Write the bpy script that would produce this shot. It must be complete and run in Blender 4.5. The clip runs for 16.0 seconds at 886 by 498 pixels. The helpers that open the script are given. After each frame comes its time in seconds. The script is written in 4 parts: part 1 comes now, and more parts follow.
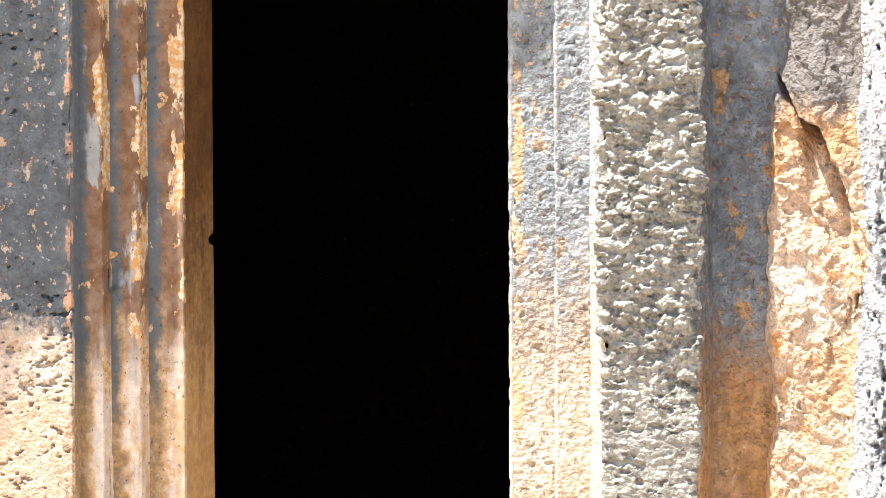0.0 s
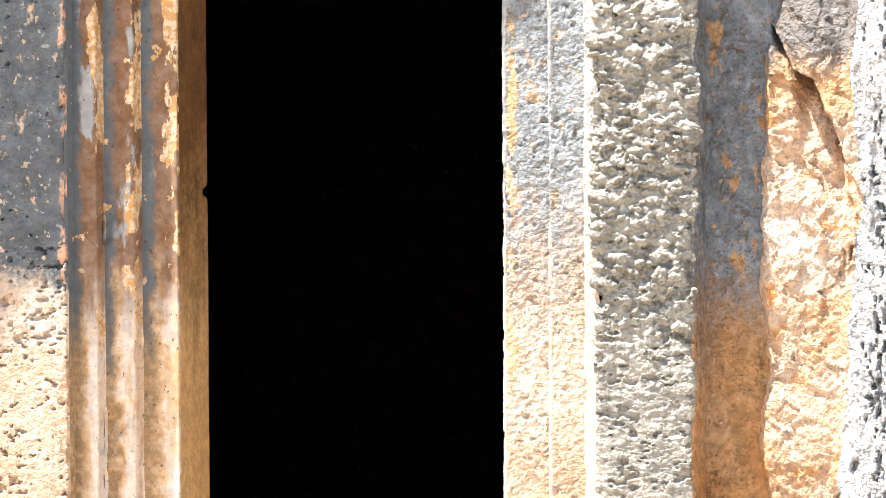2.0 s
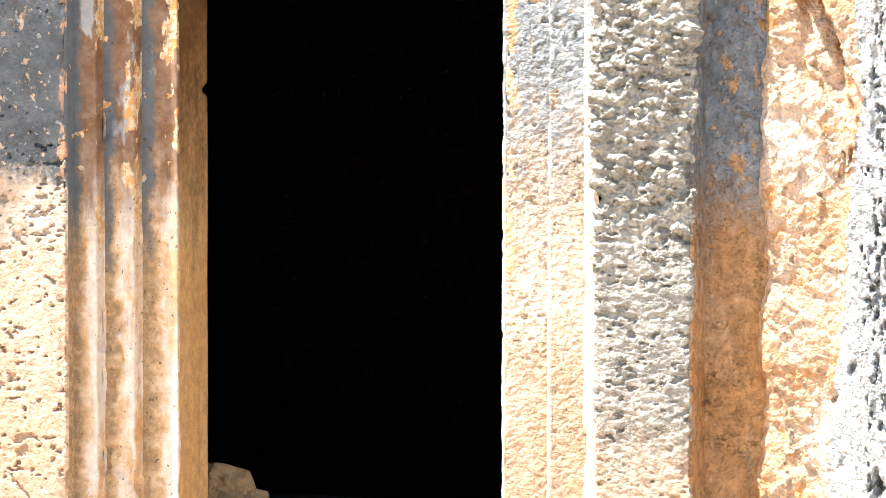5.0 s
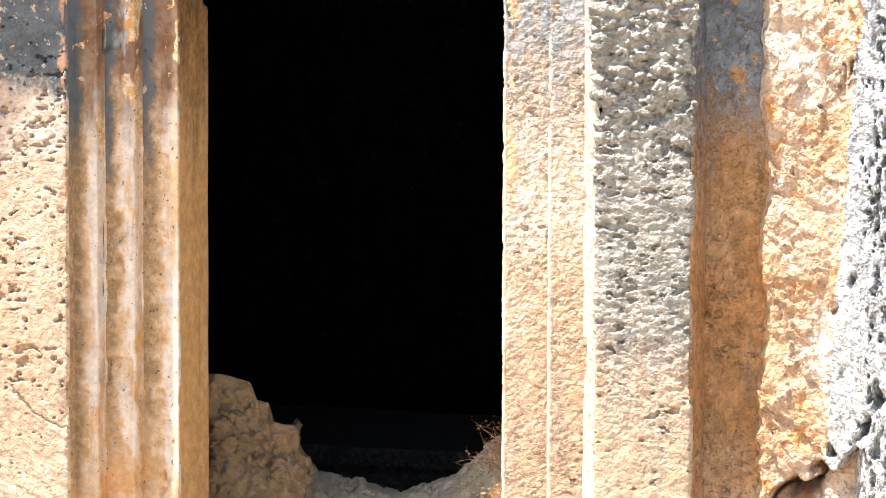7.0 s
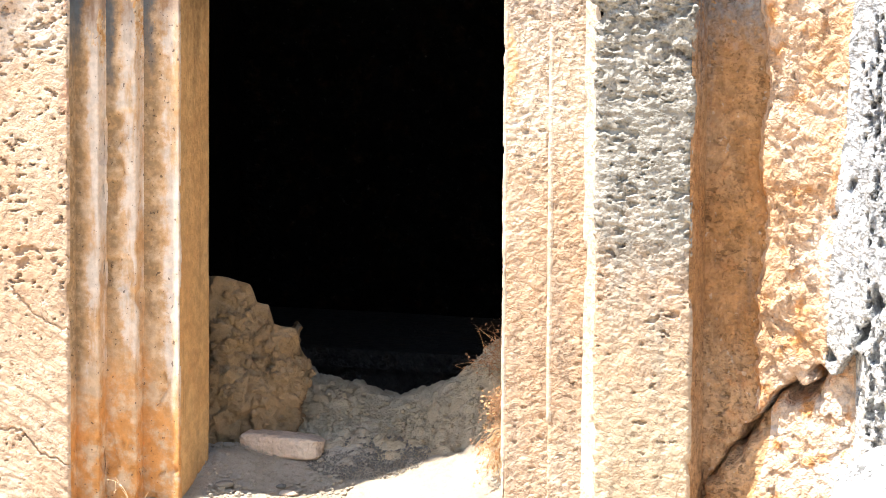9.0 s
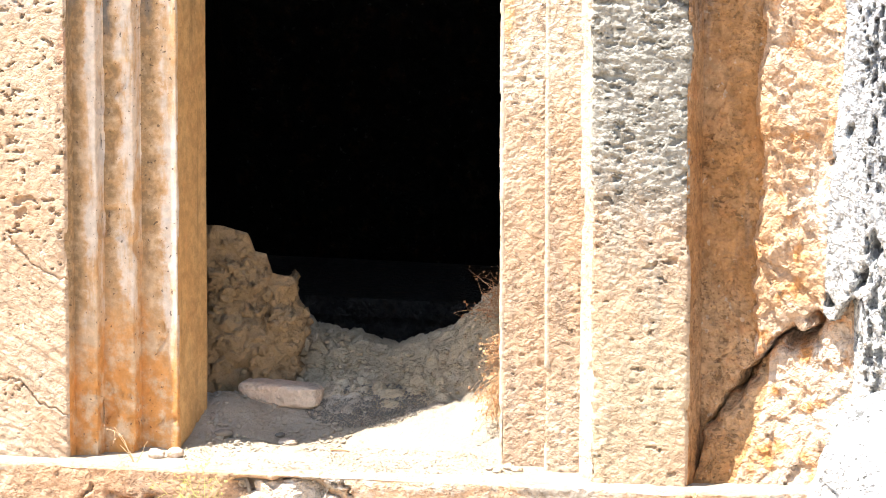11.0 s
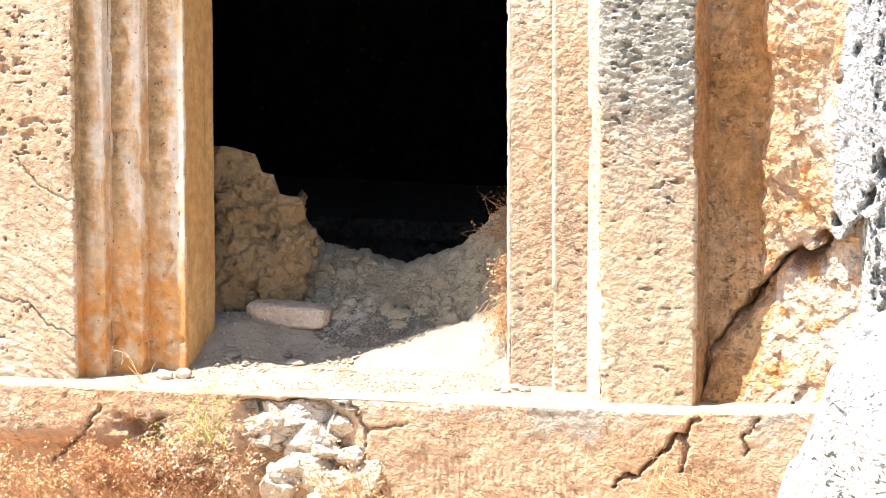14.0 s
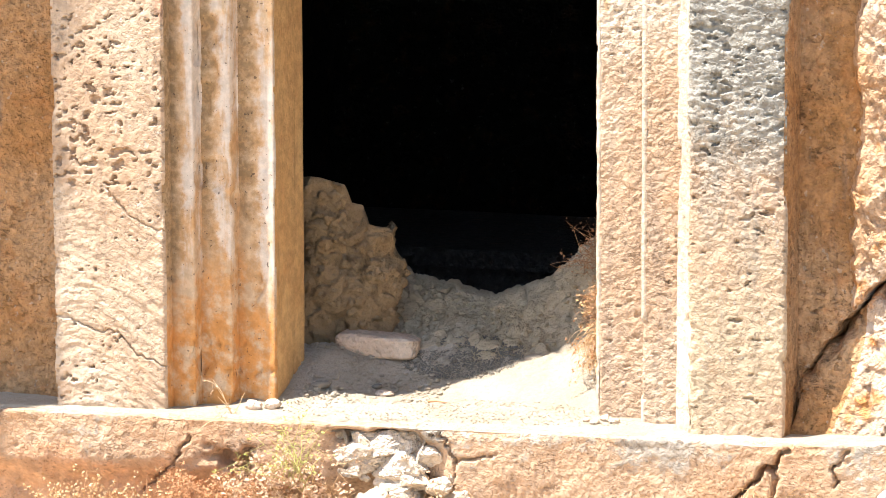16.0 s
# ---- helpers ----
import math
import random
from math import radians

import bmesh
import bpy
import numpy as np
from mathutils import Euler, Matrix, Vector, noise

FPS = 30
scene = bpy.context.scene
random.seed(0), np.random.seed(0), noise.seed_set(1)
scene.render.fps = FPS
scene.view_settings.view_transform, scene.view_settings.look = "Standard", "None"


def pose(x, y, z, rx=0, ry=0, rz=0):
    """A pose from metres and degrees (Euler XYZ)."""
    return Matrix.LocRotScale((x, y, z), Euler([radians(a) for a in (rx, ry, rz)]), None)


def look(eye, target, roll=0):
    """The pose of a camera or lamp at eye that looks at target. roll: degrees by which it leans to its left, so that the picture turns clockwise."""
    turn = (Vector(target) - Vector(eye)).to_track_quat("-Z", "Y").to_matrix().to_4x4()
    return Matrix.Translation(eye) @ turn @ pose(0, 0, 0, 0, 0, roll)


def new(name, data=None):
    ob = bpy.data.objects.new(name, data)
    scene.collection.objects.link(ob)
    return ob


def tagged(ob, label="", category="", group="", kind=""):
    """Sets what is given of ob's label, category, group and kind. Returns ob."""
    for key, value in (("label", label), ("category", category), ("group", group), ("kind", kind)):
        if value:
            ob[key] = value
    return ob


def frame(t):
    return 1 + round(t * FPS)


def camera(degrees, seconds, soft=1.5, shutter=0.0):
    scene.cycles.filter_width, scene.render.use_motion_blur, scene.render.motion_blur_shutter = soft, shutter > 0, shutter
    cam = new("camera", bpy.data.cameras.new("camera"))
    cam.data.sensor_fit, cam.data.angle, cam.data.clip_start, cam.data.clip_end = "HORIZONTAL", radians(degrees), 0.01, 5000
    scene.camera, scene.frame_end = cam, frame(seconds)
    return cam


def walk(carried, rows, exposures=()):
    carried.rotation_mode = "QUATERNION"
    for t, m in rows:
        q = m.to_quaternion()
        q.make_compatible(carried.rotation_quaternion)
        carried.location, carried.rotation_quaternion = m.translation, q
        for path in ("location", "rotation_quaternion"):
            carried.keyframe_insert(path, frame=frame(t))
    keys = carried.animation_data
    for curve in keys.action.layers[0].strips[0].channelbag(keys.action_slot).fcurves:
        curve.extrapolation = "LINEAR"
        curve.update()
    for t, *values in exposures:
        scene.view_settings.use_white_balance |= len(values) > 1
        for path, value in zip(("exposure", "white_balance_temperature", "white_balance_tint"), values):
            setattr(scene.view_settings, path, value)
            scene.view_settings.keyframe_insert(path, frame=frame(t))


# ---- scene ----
# ---- camera: a long lens on a fixed stand, tilting down and then panning left ----
cam = camera(12.0, 16.0, soft=0.6)
EYE = (4.18, -11.24, 2.17)
AIM = (
    (0.0, 0.2886, 1.7378, -0.24), (0.5, 0.2910, 1.7107, -0.26), (1.0, 0.2941, 1.6818, -0.30), (1.5, 0.3035, 1.6441, -0.30),
    (2.0, 0.3058, 1.6028, -0.29), (2.5, 0.3076, 1.5432, -0.23), (3.0, 0.3079, 1.4635, -0.14), (3.5, 0.3086, 1.4080, -0.02),
    (5.8, 0.3067, 1.2184, 0.07), (6.0, 0.3067, 1.1810, 0.06), (6.5, 0.3069, 1.1163, 0.08), (7.0, 0.3065, 1.0675, 0.17),
    (7.5, 0.3059, 0.9926, 0.22), (8.0, 0.3059, 0.9025, 0.37), (8.5, 0.3065, 0.8466, 0.40), (9.0, 0.3065, 0.7910, 0.39),
    (11.5, 0.3141, 0.5925, 0.02), (12.0, 0.3130, 0.5345, 0.0), (12.5, 0.3100, 0.5000, 0.0), (13.0, 0.3072, 0.4676, 0.01),
    (13.5, 0.3020, 0.4370, -0.06), (14.0, 0.2918, 0.4119, -0.11), (14.5, 0.2299, 0.4508, -0.19), (15.0, 0.1689, 0.4701, -0.24),
    (15.5, 0.1002, 0.4836, -0.20), (16.0, 0.0204, 0.4888, -0.16))
EXPOSURES = ((0.0, 1.68), (2.0, 1.80), (3.5, 2.05), (5.8, 1.75), (7.0, 1.58), (12.0, 1.62), (16.0, 1.45))
walk(cam, [(t, look(EYE, (x, 0, z), roll)) for t, x, z, roll in AIM], EXPOSURES)

# ---- daylight ----
SUN_WAY = Vector((-1.58, -1.0, 4.3)).normalized()      # towards the sun
sky_world = bpy.data.worlds.new("sky")
sky_world.use_nodes = True
scene.world = sky_world
wn = sky_world.node_tree
sky = wn.nodes.new("ShaderNodeTexSky")
sky.sky_type = "NISHITA"
sky.sun_disc = False
sky.sun_elevation = math.asin(SUN_WAY.z)
sky.sun_rotation = math.atan2(SUN_WAY.x, SUN_WAY.y)
wn.links.new(sky.outputs[0], wn.nodes["Background"].inputs[0])
wn.nodes["Background"].inputs[1].default_value = 0.11
sun = new("sun", bpy.data.lights.new("sun", "SUN"))
sun.data.energy = 5.0
sun.data.angle = radians(0.53)
sun.data.color = (1.0, 0.965, 0.91)
sun.matrix_world = look(SUN_WAY * 30, (0, 0, 0))


# ---- noise ----
def lattice(i, j, k, seed):
    h = (i * 374761393 + j * 668265263 + k * 2147483647 + seed * 974634777) & 0xFFFFFFFF
    h = ((h ^ (h >> 13)) * 1274126177) & 0xFFFFFFFF
    h = ((h ^ (h >> 16)) * 2246822519) & 0xFFFFFFFF
    return ((h ^ (h >> 15)) & 0xFFFFFF) / float(0xFFFFFF)


def vnoise(p, seed=0):
    """Smooth value noise in 0..1 for an (n, 3) array."""
    f = np.floor(p)
    i = f.astype(np.int64)
    u = p - f
    u = u * u * u * (u * (u * 6 - 15) + 10)
    out = 0
    for a in (0, 1):
        for b in (0, 1):
            for c in (0, 1):
                w = (u[:, 0] if a else 1 - u[:, 0]) * (u[:, 1] if b else 1 - u[:, 1]) * (u[:, 2] if c else 1 - u[:, 2])
                out = out + w * lattice(i[:, 0] + a, i[:, 1] + b, i[:, 2] + c, seed)
    return out


def fbm(p, size, octaves=4, seed=0, gain=0.5):
    """Fractal noise about 0, in -1..1; size: metres of the largest lumps."""
    total, amp, q = 0, 1.0, np.asarray(p, float) / size
    norm = 0
    for o in range(octaves):
        total = total + amp * (vnoise(q + 17.3 * o, seed + o) * 2 - 1)
        norm += amp
        amp *= gain
        q = q * 2.03
    return total / norm


def cells(p, size, seed=0, jitter=0.9):
    """Worley noise: the distance to the nearest seed and to the next, in cells, and a value for each cell."""
    q = np.asarray(p, float) / size
    f = np.floor(q).astype(np.int64)
    d1 = np.full(len(q), 9.0)
    d2 = np.full(len(q), 9.0)
    val = np.zeros(len(q))
    for a in (-1, 0, 1):
        for b in (-1, 0, 1):
            for c in (-1, 0, 1):
                i, j, k = f[:, 0] + a, f[:, 1] + b, f[:, 2] + c
                s = np.stack([i + .5 + jitter * (lattice(i, j, k, seed) - .5), j + .5 + jitter * (lattice(i, j, k, seed + 1) - .5),
                              k + .5 + jitter * (lattice(i, j, k, seed + 2) - .5)], 1)
                d = np.sqrt(((q - s) ** 2).sum(1))
                near = d < d1
                d2 = np.where(near, d1, np.minimum(d2, d))
                val = np.where(near, lattice(i, j, k, seed + 3), val)
                d1 = np.where(near, d, d1)
    return d1, d2, val


def flakes(p, size, seed=0, lean=0.6):
    """Broken rock: each cell a plane of its own tilt and height, in cells; with steps where they meet."""
    q = np.asarray(p, float) / size
    f = np.floor(q).astype(np.int64)
    best = np.full(len(q), 9.0)
    out = np.zeros(len(q))
    for a in (-1, 0, 1):
        for b in (-1, 0, 1):
            i, j, k = f[:, 0] + a, f[:, 1] * 0, f[:, 2] + b
            r1, r2, r3, r4 = (lattice(i, j, k, seed + n) - 0.5 for n in range(4))
            dx, dz = q[:, 0] - i - 0.5 - 0.9 * r1, q[:, 2] - k - 0.5 - 0.9 * r2
            d = dx * dx + dz * dz
            near = d < best
            best = np.where(near, d, best)
            out = np.where(near, 0.7 * (r1 + r4) + 2 * lean * (r3 * dx + r4 * dz), out)
    return out


def step(a, b, x):
    u = np.clip((x - a) / (b - a), 0, 1)
    return u * u * (3 - 2 * u)


def bump_at(x, centre, half):
    """A smooth hump, 1 at the centre and 0 past half."""
    u = np.clip(np.abs(x - centre) / half, 0, 1)
    return (1 - u * u) ** 2


# ---- materials ----
def links_of(mat):
    mat.use_nodes = True
    return mat.node_tree.nodes, mat.node_tree.links, mat.node_tree.nodes["Principled BSDF"]


class Nodes:
    """Short ways to write a node tree."""

    def __init__(self, name, roughness=0.9):
        self.mat = bpy.data.materials.new(name)
        self.n, self.l, self.bsdf = links_of(self.mat)
        self.bsdf.inputs["Roughness"].default_value = roughness
        self.bsdf.inputs["Specular IOR Level"].default_value = 0.25
        self.pos = self.n.new("ShaderNodeNewGeometry").outputs["Position"]

    def put(self, socket, value):
        if isinstance(value, (int, float)):
            socket.default_value = value
        elif isinstance(value, tuple):
            socket.default_value = (*value, 1.0) if len(value) == 3 and socket.type == "RGBA" else value
        else:
            self.l.new(value, socket)

    def math(self, op, a, b=0.0, clamp=False):
        m = self.n.new("ShaderNodeMath")
        m.operation, m.use_clamp = op, clamp
        self.put(m.inputs[0], a)
        self.put(m.inputs[1], b)
        return m.outputs[0]

    def scaled(self, sx, sy, sz):
        m = self.n.new("ShaderNodeVectorMath")
        m.operation = "MULTIPLY"
        self.l.new(self.pos, m.inputs[0])
        m.inputs[1].default_value = (sx, sy, sz)
        return m.outputs[0]

    def noise(self, scale, detail=5.0, rough=0.55, vector=None, offset=0.0):
        t = self.n.new("ShaderNodeTexNoise")
        t.inputs["Scale"].default_value, t.inputs["Detail"].default_value, t.inputs["Roughness"].default_value = scale, detail, rough
        vec = vector or self.pos
        if offset:
            a = self.n.new("ShaderNodeVectorMath")
            self.l.new(vec, a.inputs[0])
            a.inputs[1].default_value = (offset, offset * 1.7, offset * 0.6)
            vec = a.outputs[0]
        self.l.new(vec, t.inputs["Vector"])
        return t.outputs["Fac"]

    def voronoi(self, scale, feature="F1", vector=None):
        t = self.n.new("ShaderNodeTexVoronoi")
        t.feature = feature
        t.inputs["Scale"].default_value = scale
        self.l.new(vector or self.pos, t.inputs["Vector"])
        return t.outputs["Distance"]

    def ramp(self, value, lo, hi, a=0.0, b=1.0):
        m = self.n.new("ShaderNodeMapRange")
        m.interpolation_type = "SMOOTHSTEP"
        self.put(m.inputs[0], value)
        for i, v in enumerate((lo, hi, a, b)):
            self.put(m.inputs[i + 1], v)
        return m.outputs[0]

    def mix(self, fac, a, b, mode="MIX"):
        m = self.n.new("ShaderNodeMix")
        m.data_type, m.blend_type = "RGBA", mode
        self.put(m.inputs[0], fac)
        self.put(m.inputs[6], a)
        self.put(m.inputs[7], b)
        return m.outputs[2]

    def axis(self, which):
        s = self.n.new("ShaderNodeSeparateXYZ")
        self.l.new(self.pos, s.inputs[0])
        return s.outputs[which]

    def finish(self, colour, height=None, distance=0.01, strength=1.0):
        self.put(self.bsdf.inputs["Base Color"], colour)
        if height is not None:
            b = self.n.new("ShaderNodeBump")
            b.inputs["Strength"].default_value, b.inputs["Distance"].default_value = strength, distance
            self.l.new(height, b.inputs["Height"])
            self.l.new(b.outputs[0], self.bsdf.inputs["Normal"])
        return self.mat


def stone(name, fresh, pale, patina, patina_from, patina_to, rust=0.3, specks=0.4, streak=0.4, pits=0.5, relief=0.006, chips=0.0, grain=44,
          rust_colour=(0.46, 0.20, 0.07), dark=0.3, edges=(), worn=(0.50, 0.29, 0.13), mottle=0.4, pocks=0.5, low=1.0, ragged=1.0, halo=(), soil=()):
    """Weathered limestone: fresh tan stone below, a grey patina grown over it from the height patina_from up to patina_to."""
    k = Nodes(name)
    broad = k.noise(2.2, 6, 0.6)
    mid = k.noise(11, 7, 0.62, offset=3.1)
    fine = k.noise(grain, 3, 0.58, offset=7.7)
    grit = k.noise(grain * 2.6, 3, 0.6, offset=1.3)
    drips = k.noise(1.0, 6, 0.6, k.scaled(14, 14, 1.1))
    col = k.mix(k.ramp(broad, 0.35, 0.68), fresh, pale)
    col = k.mix(k.math("MULTIPLY", k.ramp(mid, 0.52, 0.68), rust), col, rust_colour)
    # the patina, with an uneven lower edge that runs down in streaks
    z = k.math("ADD", k.axis(2), k.math("MULTIPLY", k.math("SUBTRACT", broad, 0.5), 0.9 * ragged))
    z = k.math("ADD", z, k.math("MULTIPLY", k.math("SUBTRACT", drips, 0.5), streak * ragged))
    z = k.math("ADD", z, k.math("MULTIPLY", k.math("SUBTRACT", fine, 0.5), 0.5 * ragged))
    if halo:
        bloom = k.math("MULTIPLY", k.math("MULTIPLY", k.ramp(z, halo[0], halo[1]), k.ramp(z, halo[1] + 0.24, halo[1] + 0.08)), k.ramp(k.noise(6, 5, 0.6, offset=11.5), 0.36, 0.6))
        col = k.mix(k.math("MULTIPLY", bloom, 0.8), col, halo[2])
    grey = k.ramp(z, patina_from, patina_to)
    if chips:
        flakes = k.noise(9, 8, 0.66, k.scaled(1.3, 1.3, 0.75), offset=9.2)
        crumbs = k.noise(30, 5, 0.6, offset=12.7)
        grey = k.math("MULTIPLY", grey, k.ramp(crumbs, 0.615, 0.65, 1.0, 0.0))
        grey = k.math("MULTIPLY", grey, k.ramp(flakes, 0.56 - 0.1 * chips + 0.06, 0.60 - 0.1 * chips + 0.06, 1.0, 0.0))
    tone = k.mix(k.ramp(mid, 0.3, 0.7), tuple(c * 0.72 for c in patina), tuple(min(1, c * 1.25) for c in patina))
    col = k.mix(grey, col, tone)
    def close(xs, reach):
        best = None
        for e in xs:
            d = k.ramp(k.math("ABSOLUTE", k.math("SUBTRACT", k.axis(0), e)), reach, 0.0)
            best = d if best is None else k.math("MAXIMUM", best, d)
        return best
    if edges:
        w = k.math("ADD", k.math("MULTIPLY", close(edges, 0.055), 0.36), k.math("SUBTRACT", k.noise(9, 8, 0.7, k.scaled(1, 1, 0.55), offset=8.3), 0.5))
        shade = k.mix(k.ramp(mid, 0.4, 0.6), worn, tuple(min(1, v * 1.35) for v in worn))
        col = k.mix(k.math("MULTIPLY", k.ramp(w, 0.34, 0.40), k.ramp(z, 0.9, 1.4)), col, shade)
    if soil:
        w = k.math("MULTIPLY", k.ramp(k.math("ADD", k.axis(2), k.math("MULTIPLY", k.math("SUBTRACT", k.noise(5, 6, 0.6, offset=19.0), 0.5), 0.35)), soil[1] + 0.03, soil[1] - 0.04), k.ramp(k.axis(0), soil[0], soil[0] - 0.3))
        col = k.mix(k.math("MULTIPLY", w, 0.85), col, k.mix(k.ramp(mid, 0.4, 0.62), soil[2], tuple(c * 1.35 for c in soil[2])))
    # lichen specks, hollows darkened with dirt and painted shade, sooty streaks
    spots = k.ramp(k.noise(48, 3, 0.5, offset=21.0), 0.66, 0.70)
    col = k.mix(k.math("MULTIPLY", spots, specks), col, (0.62, 0.60, 0.54))
    col = k.mix(k.math("MULTIPLY", k.ramp(drips, 0.56, 0.74), streak * 0.8), col, tuple(c * 0.5 for c in patina))
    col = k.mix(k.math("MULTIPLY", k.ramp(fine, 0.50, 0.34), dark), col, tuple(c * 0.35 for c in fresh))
    blotch = k.ramp(k.noise(30, 8, 0.7, offset=14.2), 0.34, 0.66, 1.0 - mottle, 1.0 + mottle * 0.55)
    col = k.mix(1.0, col, blotch, "MULTIPLY")
    # pocks: the shadow inside each small pit is painted dark, matching the bump
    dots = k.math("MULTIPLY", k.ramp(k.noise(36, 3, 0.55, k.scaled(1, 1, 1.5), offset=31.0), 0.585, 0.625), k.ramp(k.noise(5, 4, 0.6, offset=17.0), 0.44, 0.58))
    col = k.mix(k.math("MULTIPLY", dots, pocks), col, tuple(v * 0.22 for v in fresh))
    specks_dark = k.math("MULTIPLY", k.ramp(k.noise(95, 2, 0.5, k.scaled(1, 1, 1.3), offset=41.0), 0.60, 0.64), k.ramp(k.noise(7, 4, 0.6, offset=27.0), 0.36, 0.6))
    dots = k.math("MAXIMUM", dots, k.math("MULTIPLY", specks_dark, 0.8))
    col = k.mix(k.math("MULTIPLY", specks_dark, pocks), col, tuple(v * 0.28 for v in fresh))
    holes = k.ramp(k.voronoi(30, vector=k.scaled(1, 1, 1.25)), 0.26, 0.12)
    holes = k.math("MULTIPLY", holes, k.ramp(k.noise(5, 3, offset=4.4), 0.5, 0.62))
    coarse = k.ramp(fine, 0.32, 0.62)
    height = k.math("ADD", k.math("MULTIPLY", coarse, 0.9), k.math("MULTIPLY", grit, 0.7))
    height = k.math("ADD", height, k.math("MULTIPLY", mid, 0.35))
    height = k.math("SUBTRACT", height, k.math("MULTIPLY", holes, pits))
    height = k.math("SUBTRACT", height, k.math("MULTIPLY", dots, pocks * 1.6))
    if low != 1.0:
        height = k.math("MULTIPLY", height, k.ramp(k.axis(2), 0.3, 1.3, low, 1.0))
    return k.finish(col, height, relief * 2.0, 1.0)


TAN, PALE = (0.49, 0.335, 0.22), (0.575, 0.445, 0.325)
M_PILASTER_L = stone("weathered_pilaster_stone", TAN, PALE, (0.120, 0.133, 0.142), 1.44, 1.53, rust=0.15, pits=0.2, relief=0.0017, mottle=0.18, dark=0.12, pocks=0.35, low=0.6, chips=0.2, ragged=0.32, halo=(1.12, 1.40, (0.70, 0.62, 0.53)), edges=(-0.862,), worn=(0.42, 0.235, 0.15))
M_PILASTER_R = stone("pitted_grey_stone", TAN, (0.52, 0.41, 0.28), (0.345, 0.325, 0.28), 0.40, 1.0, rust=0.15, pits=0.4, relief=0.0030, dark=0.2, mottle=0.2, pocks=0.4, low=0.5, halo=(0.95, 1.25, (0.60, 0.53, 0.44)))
M_REVEAL = stone("ochre_reveal_stone", (0.58, 0.325, 0.13), (0.63, 0.40, 0.18), (0.16, 0.072, 0.022), 1.15, 1.9, rust=0.35, specks=0.05, streak=0.75, pits=0.1, relief=0.0006, dark=0.05, grain=40, pocks=0.1, mottle=0.2)
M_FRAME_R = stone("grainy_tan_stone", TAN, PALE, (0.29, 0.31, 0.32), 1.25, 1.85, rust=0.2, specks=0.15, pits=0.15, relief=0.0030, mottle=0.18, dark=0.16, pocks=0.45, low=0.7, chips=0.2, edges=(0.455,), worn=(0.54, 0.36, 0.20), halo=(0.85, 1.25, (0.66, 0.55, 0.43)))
# paler than the jamb: the sun caught by slanted edges is in the colour
M_FILLET = stone("sunlit_pale_fillet_stone", (0.56, 0.45, 0.34), (0.64, 0.54, 0.43), (0.38, 0.38, 0.37), 1.3, 1.9, rust=0.12, specks=0.1, pits=0.2, relief=0.0016, mottle=0.12, pocks=0.3, low=0.5)
M_RECESS = stone("brown_recess_and_shade_stone", (0.45, 0.225, 0.085), (0.53, 0.335, 0.185), (0.205, 0.225, 0.24), 1.25, 1.62, mottle=0.26, rust=0.55, specks=0.3, streak=0.6, pits=0.6, relief=0.0034, dark=0.32, chips=0.3, ragged=0.6)
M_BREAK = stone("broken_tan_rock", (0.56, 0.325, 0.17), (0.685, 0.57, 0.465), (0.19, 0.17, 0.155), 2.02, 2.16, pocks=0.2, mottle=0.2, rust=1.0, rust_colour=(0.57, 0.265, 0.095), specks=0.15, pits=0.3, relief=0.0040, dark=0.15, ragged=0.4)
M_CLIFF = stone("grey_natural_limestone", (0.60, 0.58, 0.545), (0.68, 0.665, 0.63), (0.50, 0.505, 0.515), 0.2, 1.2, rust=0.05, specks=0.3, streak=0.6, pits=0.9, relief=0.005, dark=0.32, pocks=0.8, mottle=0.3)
M_SILL = stone("tan_threshold_rock", (0.52, 0.32, 0.19), (0.57, 0.405, 0.275), (0.46, 0.40, 0.33), -0.05, 0.10, rust=0.10, specks=0.15, streak=0.2, pits=0.25, relief=0.0021, dark=0.12, mottle=0.16, pocks=0.45, soil=(-0.25, -0.17, (0.52, 0.30, 0.175)))
M_BOULDER = stone("bleached_white_limestone", (0.60, 0.585, 0.55), (0.68, 0.66, 0.63), (0.60, 0.60, 0.60), -0.5, 0.8, rust=0.03, specks=0.2, streak=0.15, pits=0.9, relief=0.0025, dark=0.08, pocks=1.0, mottle=0.16)
M_RUBBLE = stone("pale_broken_rock", (0.60, 0.46, 0.32), (0.70, 0.60, 0.49), (0.40, 0.36, 0.30), 0.4, 1.2, rust=0.2, specks=0.15, pits=0.3, relief=0.004, dark=0.06, mottle=0.14, pocks=0.2)
M_BLOCK = stone("pinkish_loose_stone", (0.66, 0.49, 0.36), (0.72, 0.57, 0.44), (0.4, 0.35, 0.3), 0.5, 1.2, rust=0.12, specks=0.2, pits=0.3, relief=0.0025, dark=0.08, mottle=0.14, pocks=0.15)
# near-black base colour: the unlit chamber's darkness is put into the rock
M_CHAMBER = stone("shade_dark_chamber_rock", (0.012, 0.009, 0.007), (0.015, 0.012, 0.010), (0.008, 0.007, 0.006), 0.6, 2.0, rust=0.1, specks=0.1, relief=0.008)

# bench colour carries the chamber's gloom, a little less than the walls
M_BENCH = stone("shade_dark_bench_rock", (0.075, 0.062, 0.052), (0.09, 0.075, 0.062), (0.06, 0.054, 0.048), 0.6, 2.0, rust=0.1, specks=0.1, relief=0.004)


